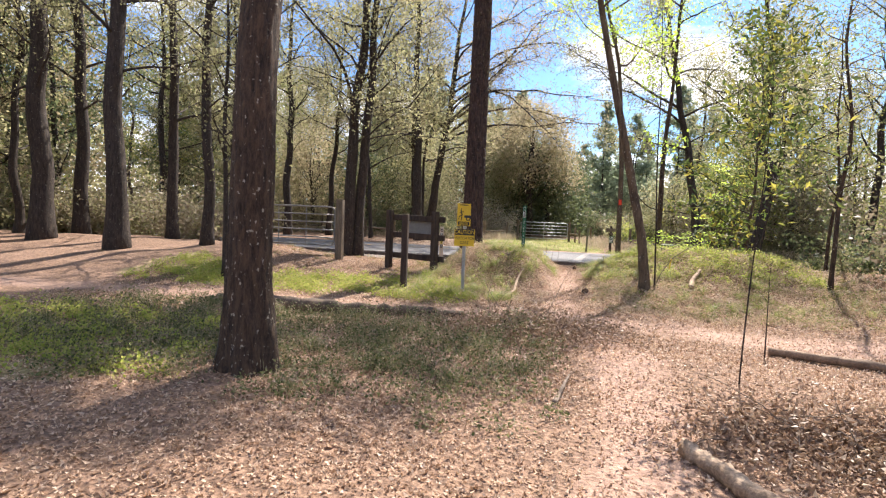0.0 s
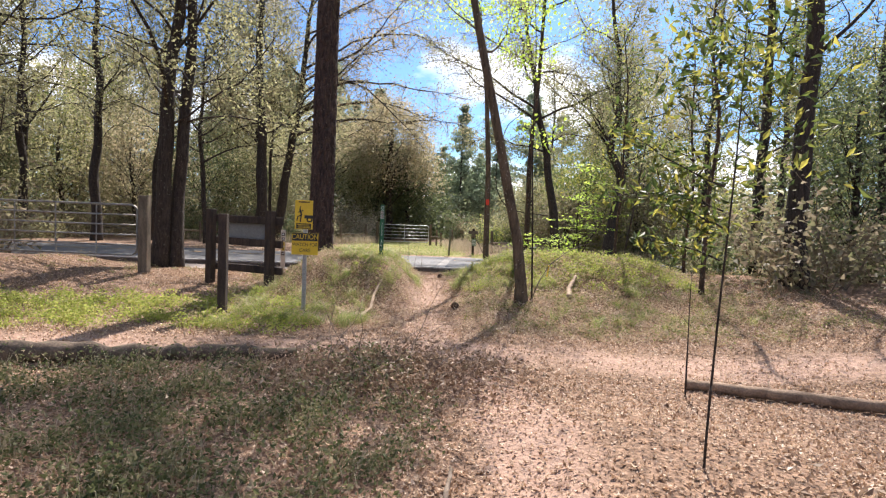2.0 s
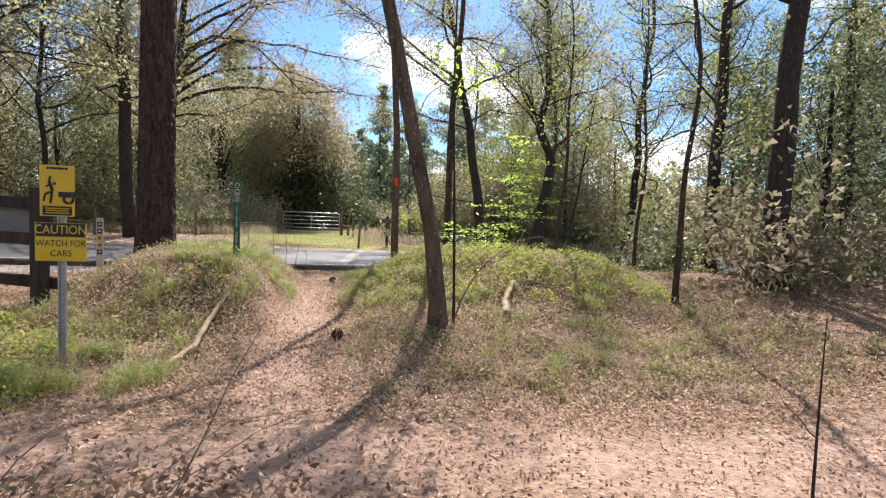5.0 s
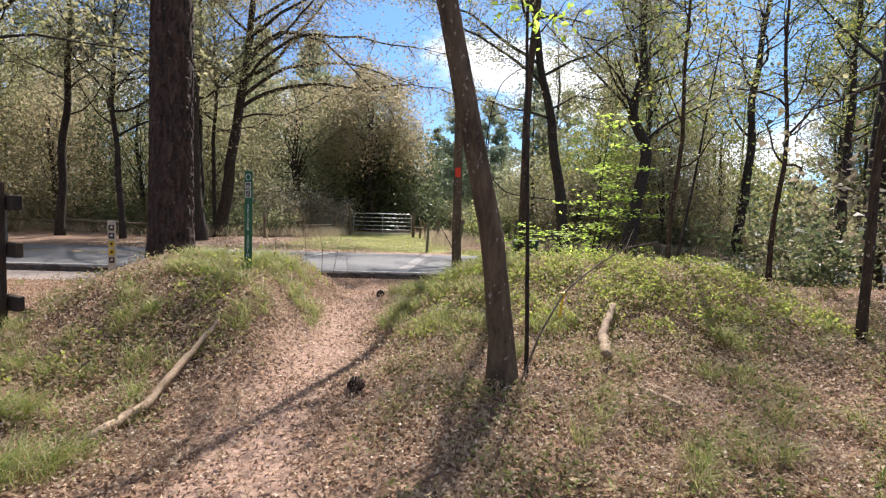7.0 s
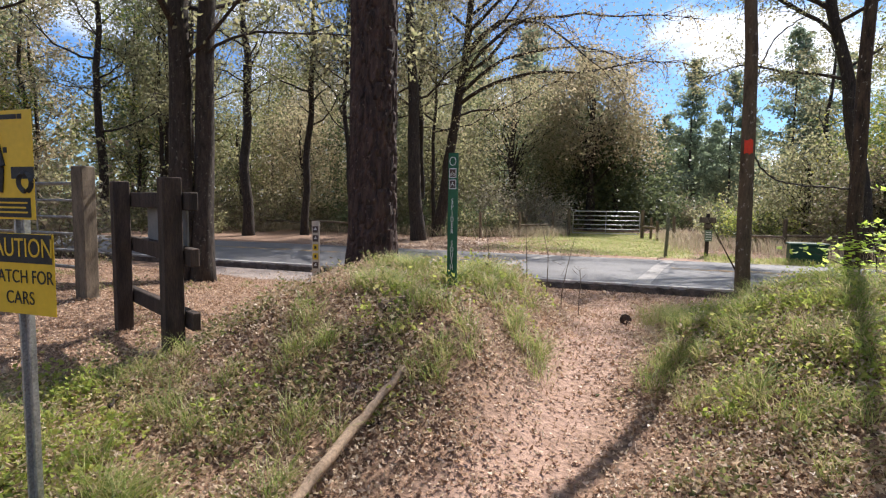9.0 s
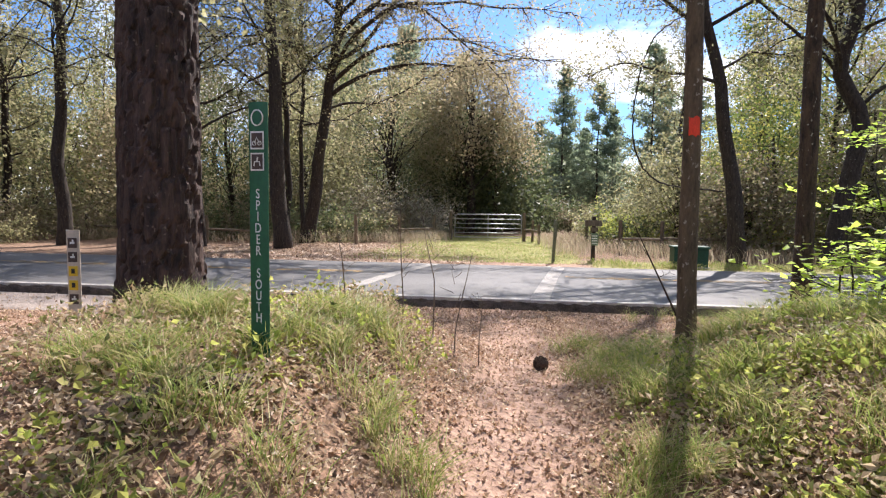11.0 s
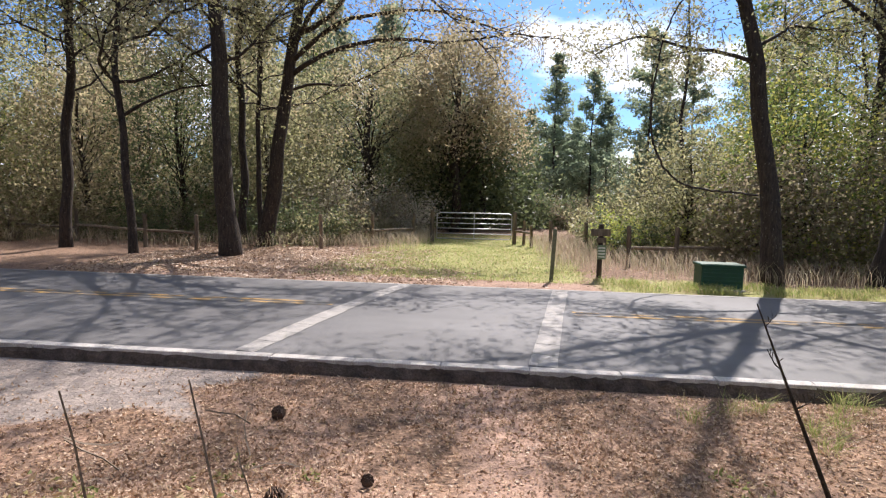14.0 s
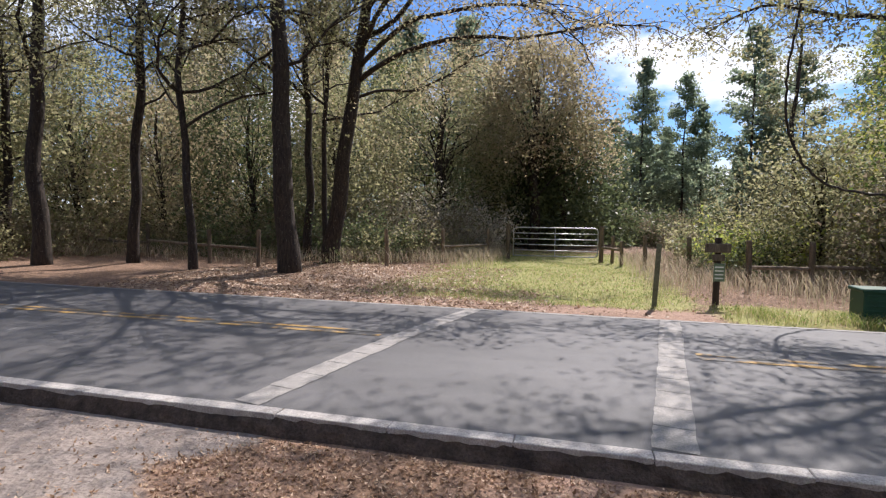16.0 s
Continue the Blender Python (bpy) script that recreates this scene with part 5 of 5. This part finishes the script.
log("log", [(2.85, 7.6, 0.05), (3.8, 7.2, 0.06), (5.2, 6.75, 0.06)], 0.055, 0.066, "brown barkless log lying beside the trail", 1, M_LOG)
log("log", [(-5.2, 8.05, 0.07), (-3.0, 8.25, 0.08), (-1.35, 8.55, 0.05)], 0.13, 0.07, "half-rotted brown log beside the cross trail", 2, M_ROTTEN)
log("log", [(1.0, 3.95, 0.05), (1.2, 3.5, 0.05), (1.45, 2.9, 0.05)], 0.065, 0.06, "short pale log beside the trail", 3)
log("broken_branch", [(3.0, 12.3, 0.10), (3.12, 12.75, 0.13), (3.4, 13.25, 0.15)], 0.056, 0.034, "pale broken branch on the mound", 4, cat="branch")
log("fallen_branch", [(-0.92, 11.1, 0.04), (-0.75, 11.6, 0.08), (-0.72, 12.3, 0.11), (-0.62, 12.7, 0.12)], 0.038, 0.024, "pale fallen branch on the slope", 5, cat="branch")
log("fallen_branch", [(-2.9, 12.6, 0.03), (-2.5, 12.1, 0.05)], 0.02, 0.012, "dark dead stick in the weeds", 6, M_BARK_DARK, "branch")
log("stick", [(0.1, 4.7, 0.03), (0.25, 5.6, 0.04)], 0.025, 0.012, "short dead stick on the leaf litter", 7, M_TWIG, "stick")
log("fallen_branch", [(-1.0, 13.5, 0.03), (-0.92, 13.58, 0.035), (-0.84, 13.66, 0.03)], 0.032, 0.028, "short pale log below the trail marker", 8, cat="branch")


# dark stick added here to stand for the shadow streak below the marker
log("fallen_branch", [(-0.64, 13.64, 0.035), (-0.85, 13.5, 0.04), (-1.08, 13.3, 0.035)], 0.042, 0.05, "dark branch added in place of a shadow streak", 13, M_ROTTEN, "branch")
log("fallen_branch", [(-2.93, 11.91, 0.03), (-2.08, 11.43, 0.03), (-1.66, 11.38, 0.03), (-1.37, 11.44, 0.03)], 0.024, 0.014, "pale curved fallen branch below the sign", 12, cat="branch")


def sapling(x, y, h, r, lean, leafmat, leaves, leaf, first, label, seed, spread=0.8, limbs=9, name="sapling", fluff=0.16, slim=0.6):
    return tree(x, y, h, 2 * r, seed, label, ((0, 0, 0), (h, *lean)), M_BARK_DARK, leafmat, name, crown=first, spread=spread, limbs=limbs, leaves=leaves, leaf=leaf, sides=8, wob=0.02, flare=0.2, fluff=fluff, twigs=3, slim=slim)


glossy = sapling(1.79, 5.38, 3.3, 0.0085, (0.1, 0.05), M_GLOSSY, 1300, 0.08, 0.45, "thin evergreen sapling with glossy yellow-green leaves", 201, 0.62, 16, slim=0.36)
# low leafy branches that reach towards the trail
rng_g = np.random.default_rng(202)
twig_geo, spray = Geo(), Geo()
for z0, d, L in ((1.45, (-0.95, -0.1, 0.26), 0.8), (1.6, (-0.9, 0.12, 0.34), 0.76), (1.75, (-0.8, 0.0, 0.1), 0.72), (1.3, (-0.6, 0.3, 0.35), 0.5), (1.5, (-0.5, -0.35, 0.3), 0.42)):
    q = wander(rng_g, (0.02, 0.01, z0), d, L, 7, 0.14, -0.02)
    twig_geo.tube(q, np.linspace(0.006, 0.0025, len(q)), 5)
    pool = np.concatenate([q[2:] + (q[1:-1] - q[2:]) * f for f in (0, 0.33, 0.66)])
    c = pool[rng_g.integers(0, len(pool), 110)] + rng_g.normal(0, 0.05, (110, 3))
    spray.leaves(c, 0.066, 0.025, rng_g, 0.1, 0.15)
part("branch", twig_geo, M_BARK_DARK, glossy, smooth=True)
tagged(part("leaf_spray", spray, M_GLOSSY, glossy), kind="stuff")
sapling(2.72, 7.35, 1.25, 0.010, (0.0, 0.0), M_DEEP, 0, 0.1, 0.3, "bare dead stem beside the log", 203, 0.3, 3)
sapling(2.2, 11.95, 6.5, 0.019, (-0.2, 0.2), M_SPRING, 500, 0.08, 0.35, "thin sapling beside the leaning tree", 204, 0.7, 9)


def layered_shrub(x, y, h, stems, sprays, spread, leaves, leaf, seed, label, name="shrub", low=0.25):
    """Thin stems with level sprays of broad leaves, layer over layer, with air between."""
    rg = np.random.default_rng(seed)
    wood, fol = Geo(), Geo()
    for _ in range(stems):
        a = rg.uniform(0, 6.28)
        p = wander(rg, (0.05 * math.cos(a), 0.05 * math.sin(a), -0.1), (0.3 * math.cos(a), 0.3 * math.sin(a), 1.0), h, 9, 0.1, 0.02)
        wood.tube(p, np.linspace(0.008 + 0.004 * h, 0.004, len(p)), 6)
        for _ in range(sprays):
            k = int(rg.integers(max(1, int(low * 9)), 10))
            b = rg.uniform(0, 6.28)
            q = wander(rg, p[k], (math.cos(b), math.sin(b), 0.18), spread * rg.uniform(0.5, 1.1), 6, 0.14, -0.03)
            wood.tube(q, np.linspace(0.006, 0.002, len(q)), 4)
            pool = np.concatenate([q[1:], (q[1:] + q[:-1]) / 2])
            c = pool[rg.integers(0, len(pool), leaves)] + rg.normal(0, 1, (leaves, 3)) * np.array([0.11, 0.11, 0.025])
            fol.leaves(c, leaf, leaf * 0.75, rg, 0.72, 0.1)
    t = thing(name, pose(x, y, lz(x, y)), label, "shrub" if name == "shrub" else "tree")
    part("stem_clump", wood, M_BARK_DARK, t, smooth=True)
    part("foliage", fol, M_SPRING, t)


layered_shrub(4.8, 18.6, 3.5, 3, 13, 1.15, 34, 0.095, 205, "young tree with vivid spring-green leaves", "sapling")
layered_shrub(3.0, 16.2, 1.2, 3, 7, 0.75, 22, 0.075, 206, "low shrub with vivid spring-green leaves")
layered_shrub(3.9, 16.4, 1.4, 3, 8, 0.9, 22, 0.075, 207, "low shrub with vivid spring-green leaves")
sapling(5.6, 16.4, 5.0, 0.03, (0.8, 0.2), M_OLIVE, 500, 0.08, 0.4, "leaning thin sapling on the mound", 208, 1.0, 9)
sapling(2.42, 17.6, 1.4, 0.016, (-0.8, -0.5), M_OLIVE, 0, 0.08, 0.5, "bare leaning stick beside the slim tree", 209, 0.2, 3)


def ribboned_stem():
    """A thin dead stem that leans over the mound, with a yellow ribbon tied to it."""
    rg = np.random.default_rng(611)
    pts = np.array([(2.08, 11.8, 0.0), (2.3, 11.95, 0.5), (2.54, 12.1, 0.83), (2.9, 12.33, 1.05), (3.25, 12.56, 1.19), (3.6, 12.68, 1.25)])
    base = np.array([2.08, 11.8, lz(2.08, 11.8)])
    u = np.linspace(0, 5, 22)
    line = np.stack([np.interp(u, np.arange(6), pts[:, i]) for i in range(3)], 1) - np.array([2.08, 11.8, base[2]])
    line[0, 2] = -0.1
    g = Geo().tube(line, np.linspace(0.012, 0.004, 22), 6)
    for k in (9, 12, 14, 16, 18, 20):
        g.tube(wander(rg, line[k], (rg.uniform(0.2, 0.8), rg.uniform(-0.6, 0.6), rg.uniform(-0.2, 0.6)), rg.uniform(0.15, 0.4), 4, 0.2, 0), np.linspace(0.004, 0.0015, 5), 4)
    t = thing("dead_sapling", pose(*base), "thin leaning dead stem with a yellow ribbon on the mound", "sapling")
    part("stem", g, M_TWIG, t, smooth=True)
    top = line[8]
    g = Geo()
    v = []
    for i in range(7):
        f = i / 6
        v += [(top[0] - 0.03 * f - 0.012, top[1] - 0.006, top[2] - 0.2 * f), (top[0] - 0.03 * f + 0.012, top[1] - 0.006 + 0.01 * math.sin(5 * f), top[2] - 0.2 * f)]
    g.add(v, [(2 * i, 2 * i + 1, 2 * i + 3, 2 * i + 2) for i in range(6)])
    g.tube([top - np.array([0.012, 0, 0]), top + np.array([0.012, 0, 0.006])], 0.016, 8)
    part("ribbon", g, M_SIGN, t, "yellow plastic ribbon")


ribboned_stem()
log("broken_branch", [(3.08, 11.78, 0.05), (3.2, 11.66, 0.05), (3.33, 11.52, 0.045)], 0.032, 0.026, "short weathered branch on the mound", 14, cat="branch")


def brush_pile(x, y, r, seed, label, sticks=46, leaves=900, heap=0.06):
    rg = np.random.default_rng(seed)
    g = Geo()
    for _ in range(sticks):
        a = rg.uniform(0, 6.28)
        k = r * rg.uniform(0, 0.8)
        px, py = x + k * math.cos(a), y + k * math.sin(a) * 0.6
        d = rg.normal(0, 1, 3)
        d[2] = abs(d[2]) * 0.45 + 0.1
        g.tube(wander(rg, (px - x, py - y, lz(px, py) - lz(x, y) + 0.02), d, r * rg.uniform(0.4, 1.1), 7, 0.2, -0.09), np.linspace(0.006, 0.0015, 8), 4)
    t = thing("brush_pile", pose(x, y, lz(x, y)), label, "brush pile")
    tagged(part("dead_brushwood", g, M_TWIG, t), kind="stuff")
    c = rg.normal(0, 1, (leaves, 3)) * np.array([r * 0.5, r * 0.34, heap])
    c[:, 2] = np.abs(c[:, 2]) + np.array([lz(x + q[0], y + q[1]) - lz(x, y) for q in c]) + 0.02
    tagged(part("dead_foliage", Geo().leaves(c, 0.055, 0.028, rg, 0.25, 0.25), M_DEAD, t), kind="stuff")


brush_pile(-0.35, 7.7, 1.45, 401, "low heap of dead twigs and brown leaves", 46, 5200, 0.09)
brush_pile(2.2, 4.2, 1.0, 402, "low heap of dead twigs and brown leaves", 26, 3200, 0.06)
for i, (x, y, h) in enumerate(((-0.35, 15.4, 0.95), (-0.15, 15.55, 1.05), (0.02, 15.5, 0.85), (-0.75, 15.3, 0.7), (0.2, 15.7, 0.6))):
    rng_w = np.random.default_rng(300 + i)
    g = Geo().tube(wander(rng_w, (0, 0, -0.05), (0.05, 0, 1), h, 8, 0.06, 0.02), np.linspace(0.006, 0.002, 9), 4)
    for _ in range(7):
        z = rng_w.uniform(0.35, 0.95) * h
        g.tube(wander(rng_w, (0, 0, z), (*rng_w.normal(0, 1, 2), 0.8), 0.12, 3, 0.2, 0), 0.002, 3)
    solo("dry_weed", g, M_TWIG, "tall dry brown weed stalk on the verge", "weed", "dry weeds", m=pose(x, y, lz(x, y)))


def pine_cone(x, y, s, rz):
    g = Geo()
    for i in range(34):
        a, t = i * 2.4, i / 34
        r = 0.045 * math.sin(math.pi * (0.12 + 0.8 * t))
        m = pose(0, 0, 0, 0, -35 + 60 * t, math.degrees(a))
        g.box((r * math.cos(a), r * math.sin(a), 0.11 * t - 0.0), (0.035, 0.028, 0.008), m, 0.003)
    solo("pine_cone", g, M_CONE, "dark open pine cone on the leaf litter", "pine cone", "pine cones", m=pose(x, y, lz(x, y) + 0.05, 80, 0, rz) @ Matrix.Scale(s, 4))


for x, y, s, rz in ((0.68, 16.15, 1.1, 20), (0.71, 11.95, 1.2, 80), (-1.45, 18.7, 1.0, 50), (-0.78, 17.0, 0.9, 120), (-0.4, 17.7, 0.7, 10)):
    pine_cone(x, y, s, rz)


# dark scar at the foot of the near tree
near_tree = [o for o in scene.objects if o.get("label", "").startswith("grey-brown tree trunk")][0]
rng_s = np.random.default_rng(15)
vs = []
for i in range(13):
    z = -0.02 + i * 0.075
    half = radians(17) * math.sin(math.pi * min(1, 0.12 + i / 13)) + radians(2)
    rr = 0.215 * ((1 - 0.8 * (max(z, 0) / 15) ** 1.1) + 0.55 * math.exp(-max(z, 0) / 0.387)) + 0.016
    for j in range(5):
        a = radians(212) + half * (j - 2) / 2 + rng_s.uniform(-0.03, 0.03)
        vs.append((rr * math.cos(a), rr * math.sin(a), z))
part("bark_scar", Geo_of(vs, 13, 5), M_BLACK, near_tree, "dark hollow scar at the foot")

# ---- litter, weeds and grass ----
rng = np.random.default_rng(77)


def spread_points(k, x0, x1, y0, y1, weight):
    out = []
    got = 0
    while got < k:
        p = rng.uniform((x0, y0), (x1, y1), (k, 2))
        w = weight(p[:, 0], p[:, 1])
        p = p[rng.uniform(0, 1, k) < w]
        out.append(p)
        got += len(p)
    p = np.concatenate(out)[:k]
    return np.column_stack([p, land(p[:, 0], p[:, 1])])


def patchy(x, y, s=1.0):
    return 0.5 + 0.25 * np.sin(x * 2.1 * s + 1.7 * np.sin(y * 1.3 * s)) + 0.25 * np.sin(y * 2.7 * s + 1.9 * np.sin(x * 1.1 * s))


def litter_weight(x, y):
    b, gr = ground_fields(x, y)
    w = 0.35 + 0.65 * patchy(x, y)
    cross = dist_line(x, y, CROSS) < 0.6
    w = w * np.where(cross, 0.34, 1.0) * np.where(dist_line(x, y, TRAIL) < 0.35, 0.7, 1)
    w = w * (1 - 0.55 * np.clip(gr * 2, 0, 1))
    return w * (1 - 1.2 * sand_field(x, y)) * np.exp(-np.maximum(0, np.abs(x - 0.5) - 5) * 0.18)


p = spread_points(270000, -9, 9, 0.5, 19.8, litter_weight)
p[:, 2] += rng.uniform(0.004, 0.03, len(p))
solo("leaf_litter", Geo().leaves(p, 0.046, 0.019, rng, 0.55, 0.26), M_LITTER, "dry brown and tan fallen leaves", "leaf litter", kind="stuff")
p = spread_points(17000, -10, 8, 25.5, 33, lambda x, y: bump1(x, -14, -3.0, 2) * 0.9 + bump1(x, -5, -0.8, 1) * bump1(y, 25.4, 27.6, 0.6) * 0.8 + 0.05)
p[:, 2] += 0.012
solo("leaf_litter", Geo().leaves(p, 0.11, 0.06, rng, 0.75, 0.2), M_LITTER, "fallen leaves beneath trees across the road", "leaf litter", kind="stuff")


def mound_litter(x, y):
    m = bump1(x, 1.3, 6.5, 0.8) * bump1(y, 10.3, 15.6, 0.9) + bump1(x, -3.0, -0.3, 0.7) * bump1(y, 11.0, 15.4, 0.8)
    return np.clip(m, 0, 1) * np.clip(1.7 * patchy(x, y + 5, 2.7) - 0.2, 0.08, 1)


p = spread_points(70000, -4, 8, 9.5, 16.5, mound_litter)
p[:, 2] += rng.uniform(0.02, 0.09, len(p))
solo("leaf_litter", Geo().leaves(p, 0.042, 0.016, rng, 0.25, 0.3), M_LITTER_PALE, "pale dry leaves caught on the mounds", "leaf litter", kind="stuff")


def clumps(k, per, sigma, top, box, weight):
    """Points in small domed plants: k of them, with about per points each."""
    c = spread_points(k, *box, weight)
    size = rng.uniform(0.5, 1.5, k)
    who = rng.integers(0, k, k * per)
    off = rng.normal(0, 1, (k * per, 2)) * (sigma * size[who])[:, None]
    xy = c[who, :2] + off
    dome = np.exp(-(off ** 2).sum(1) / (2 * (sigma * size[who] * 1.1) ** 2))
    up = top * size[who] * dome * rng.uniform(0.15, 1.0, k * per) + 0.008
    return np.column_stack([xy, land(xy[:, 0], xy[:, 1]) + up])


def off_trail(x, y):
    return np.clip((dist_line(x, y, TRAIL) - 0.5) / 0.5, 0, 1) * np.clip((dist_line(x, y, CROSS) - 0.65) / 0.4, 0, 1)


def cover_weight(x, y):
    mound = bump1(x, -3.2, -0.2, 0.8) * bump1(y, 11.3, 15.6, 1) + bump1(x, 1.2, 6.5, 0.9) * bump1(y, 10.4, 16.2, 1)
    return off_trail(x, y) * np.clip(mound * 0.75 + 0.07, 0, 1) * np.clip(1.9 * patchy(x + 3, y, 2.1) - 0.35, 0.05, 1) * (y < 18.0)


p = clumps(1700, 38, 0.08, 0.17, (-9, 10, 8.5, 18.2), cover_weight)
solo("ground_cover", Geo().leaves(p, 0.042, 0.021, rng, 0.35, 0.22), M_COVER, "low dull green and tan ground cover leaves", "ground cover", kind="stuff")


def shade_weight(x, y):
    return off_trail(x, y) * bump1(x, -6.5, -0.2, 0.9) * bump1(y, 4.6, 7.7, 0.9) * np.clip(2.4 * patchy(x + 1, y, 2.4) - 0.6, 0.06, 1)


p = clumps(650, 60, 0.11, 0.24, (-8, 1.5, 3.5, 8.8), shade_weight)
solo("ground_cover", Geo().leaves(p, 0.04, 0.022, rng, 0.2, 0.15), M_COVER_SHADED, "grey-green low shrubby ground cover, coloured darker for tree shade", "ground cover", kind="stuff")
q = p[rng.integers(0, len(p), 3000)].copy()
q[:, 2] = land(q[:, 0], q[:, 1])
solo("ground_cover_stems", Geo().blades(q, 0.22, 0.005, rng, 0.5), M_STRAW, "thin dry stems in the ground cover", "ground cover", kind="stuff")


def lime_weight(x, y):
    verge = bump1(x, -9, -1.9, 0.6) * bump1(y, 10.2, 12.0, 0.5)
    left = bump1(x, -8, -4.0, 1) * bump1(y, 4.4, 6.4, 0.7)
    crest = bump1(x, 1.7, 5.8, 0.6) * bump1(y, 13.3, 15.3, 0.6)
    edge = bump1(x, -1.0, -0.25, 0.25) * bump1(y, 12.6, 15.4, 0.5)
    return np.clip(verge + left * 0.7 + crest * 1.5 + edge * 0.35, 0, 1) * np.clip(2.2 * patchy(x, y + 2, 2.6) - 0.55, 0.05, 1)


p = clumps(1150, 52, 0.1, 0.19, (-9, 7, 3.5, 16.5), lime_weight)
solo("weeds", Geo().leaves(p, 0.04, 0.028, rng, 0.2, 0.15), M_LIME, "bright yellow-green spring weeds", "weeds", kind="stuff")


def tuft_weight(x, y):
    edge = bump1(x, -1.4, -0.15, 0.4) * bump1(y, 13.0, 14.7, 0.5) * 1.3 + bump1(x, 1.1, 2.4, 0.3) * bump1(y, 13.2, 16.8, 0.5)
    slope = bump1(x, 2.2, 5.5, 1) * bump1(y, 10.5, 13, 0.8) * 0.12 + bump1(x, -2.6, -1.2, 0.6) * bump1(y, 10.5, 12.5, 0.6) * 0.6
    near = bump1(x, 2.0, 6, 0.7) * bump1(y, 18.7, 19.7, 0.3) * 0.15
    return np.clip(edge + slope + near, 0, 1) * (patchy(x, y, 2.9) > 0.5)


p = clumps(400, 60, 0.04, 0.0, (-4, 7, 10, 19.8), tuft_weight)
solo("grass_tufts", Geo().blades(p, 0.19, 0.006, rng, 1.05), M_GRASS, "fine green and straw grass tufts", "grass", kind="stuff")
p = spread_points(30000, -5.5, 4.0, 26.2, 42, lambda x, y: bump1(x, -3.4, 2.0, 1.2) * 0.9 * (0.4 + 0.6 * patchy(x, y)))
solo("grass", Geo().blades(p, 0.06, 0.018, rng, 0.9), M_GRASS, "short yellow-green grass before the gate", "grass", kind="stuff")

p = spread_points(5200, 2.6, 12, 25.5, 26.6, lambda x, y: np.clip(1.6 * patchy(x, y, 2.2) - 0.3, 0.05, 1) * bump1(y, 25.75, 26.3, 0.25))
solo("roadside_grass", Geo().blades(p, 0.17, 0.012, rng, 0.7), M_GRASS, "ragged green grass along the far road edge", "grass", kind="stuff")


def straw_weight(x, y):
    return np.clip(bump1(x, -7.5, -2.8, 0.8) * bump1(y, 33, 39, 1.2) + bump1(x, 2.2, 7, 0.7) * bump1(y, 28.5, 38, 1.0) + bump1(x, -17, -7, 1) * bump1(y, 31, 35, 1) * 0.4 + bump1(x, 4.5, 12, 1) * bump1(y, 26.7, 29, 0.6) * 0.5, 0, 1)


p = spread_points(13000, -18, 13, 26, 40, straw_weight)
solo("dry_grass", Geo().blades(p, 0.5, 0.016, rng, 0.45), M_STRAW, "tall dry straw grass along the fence", "grass", kind="stuff")
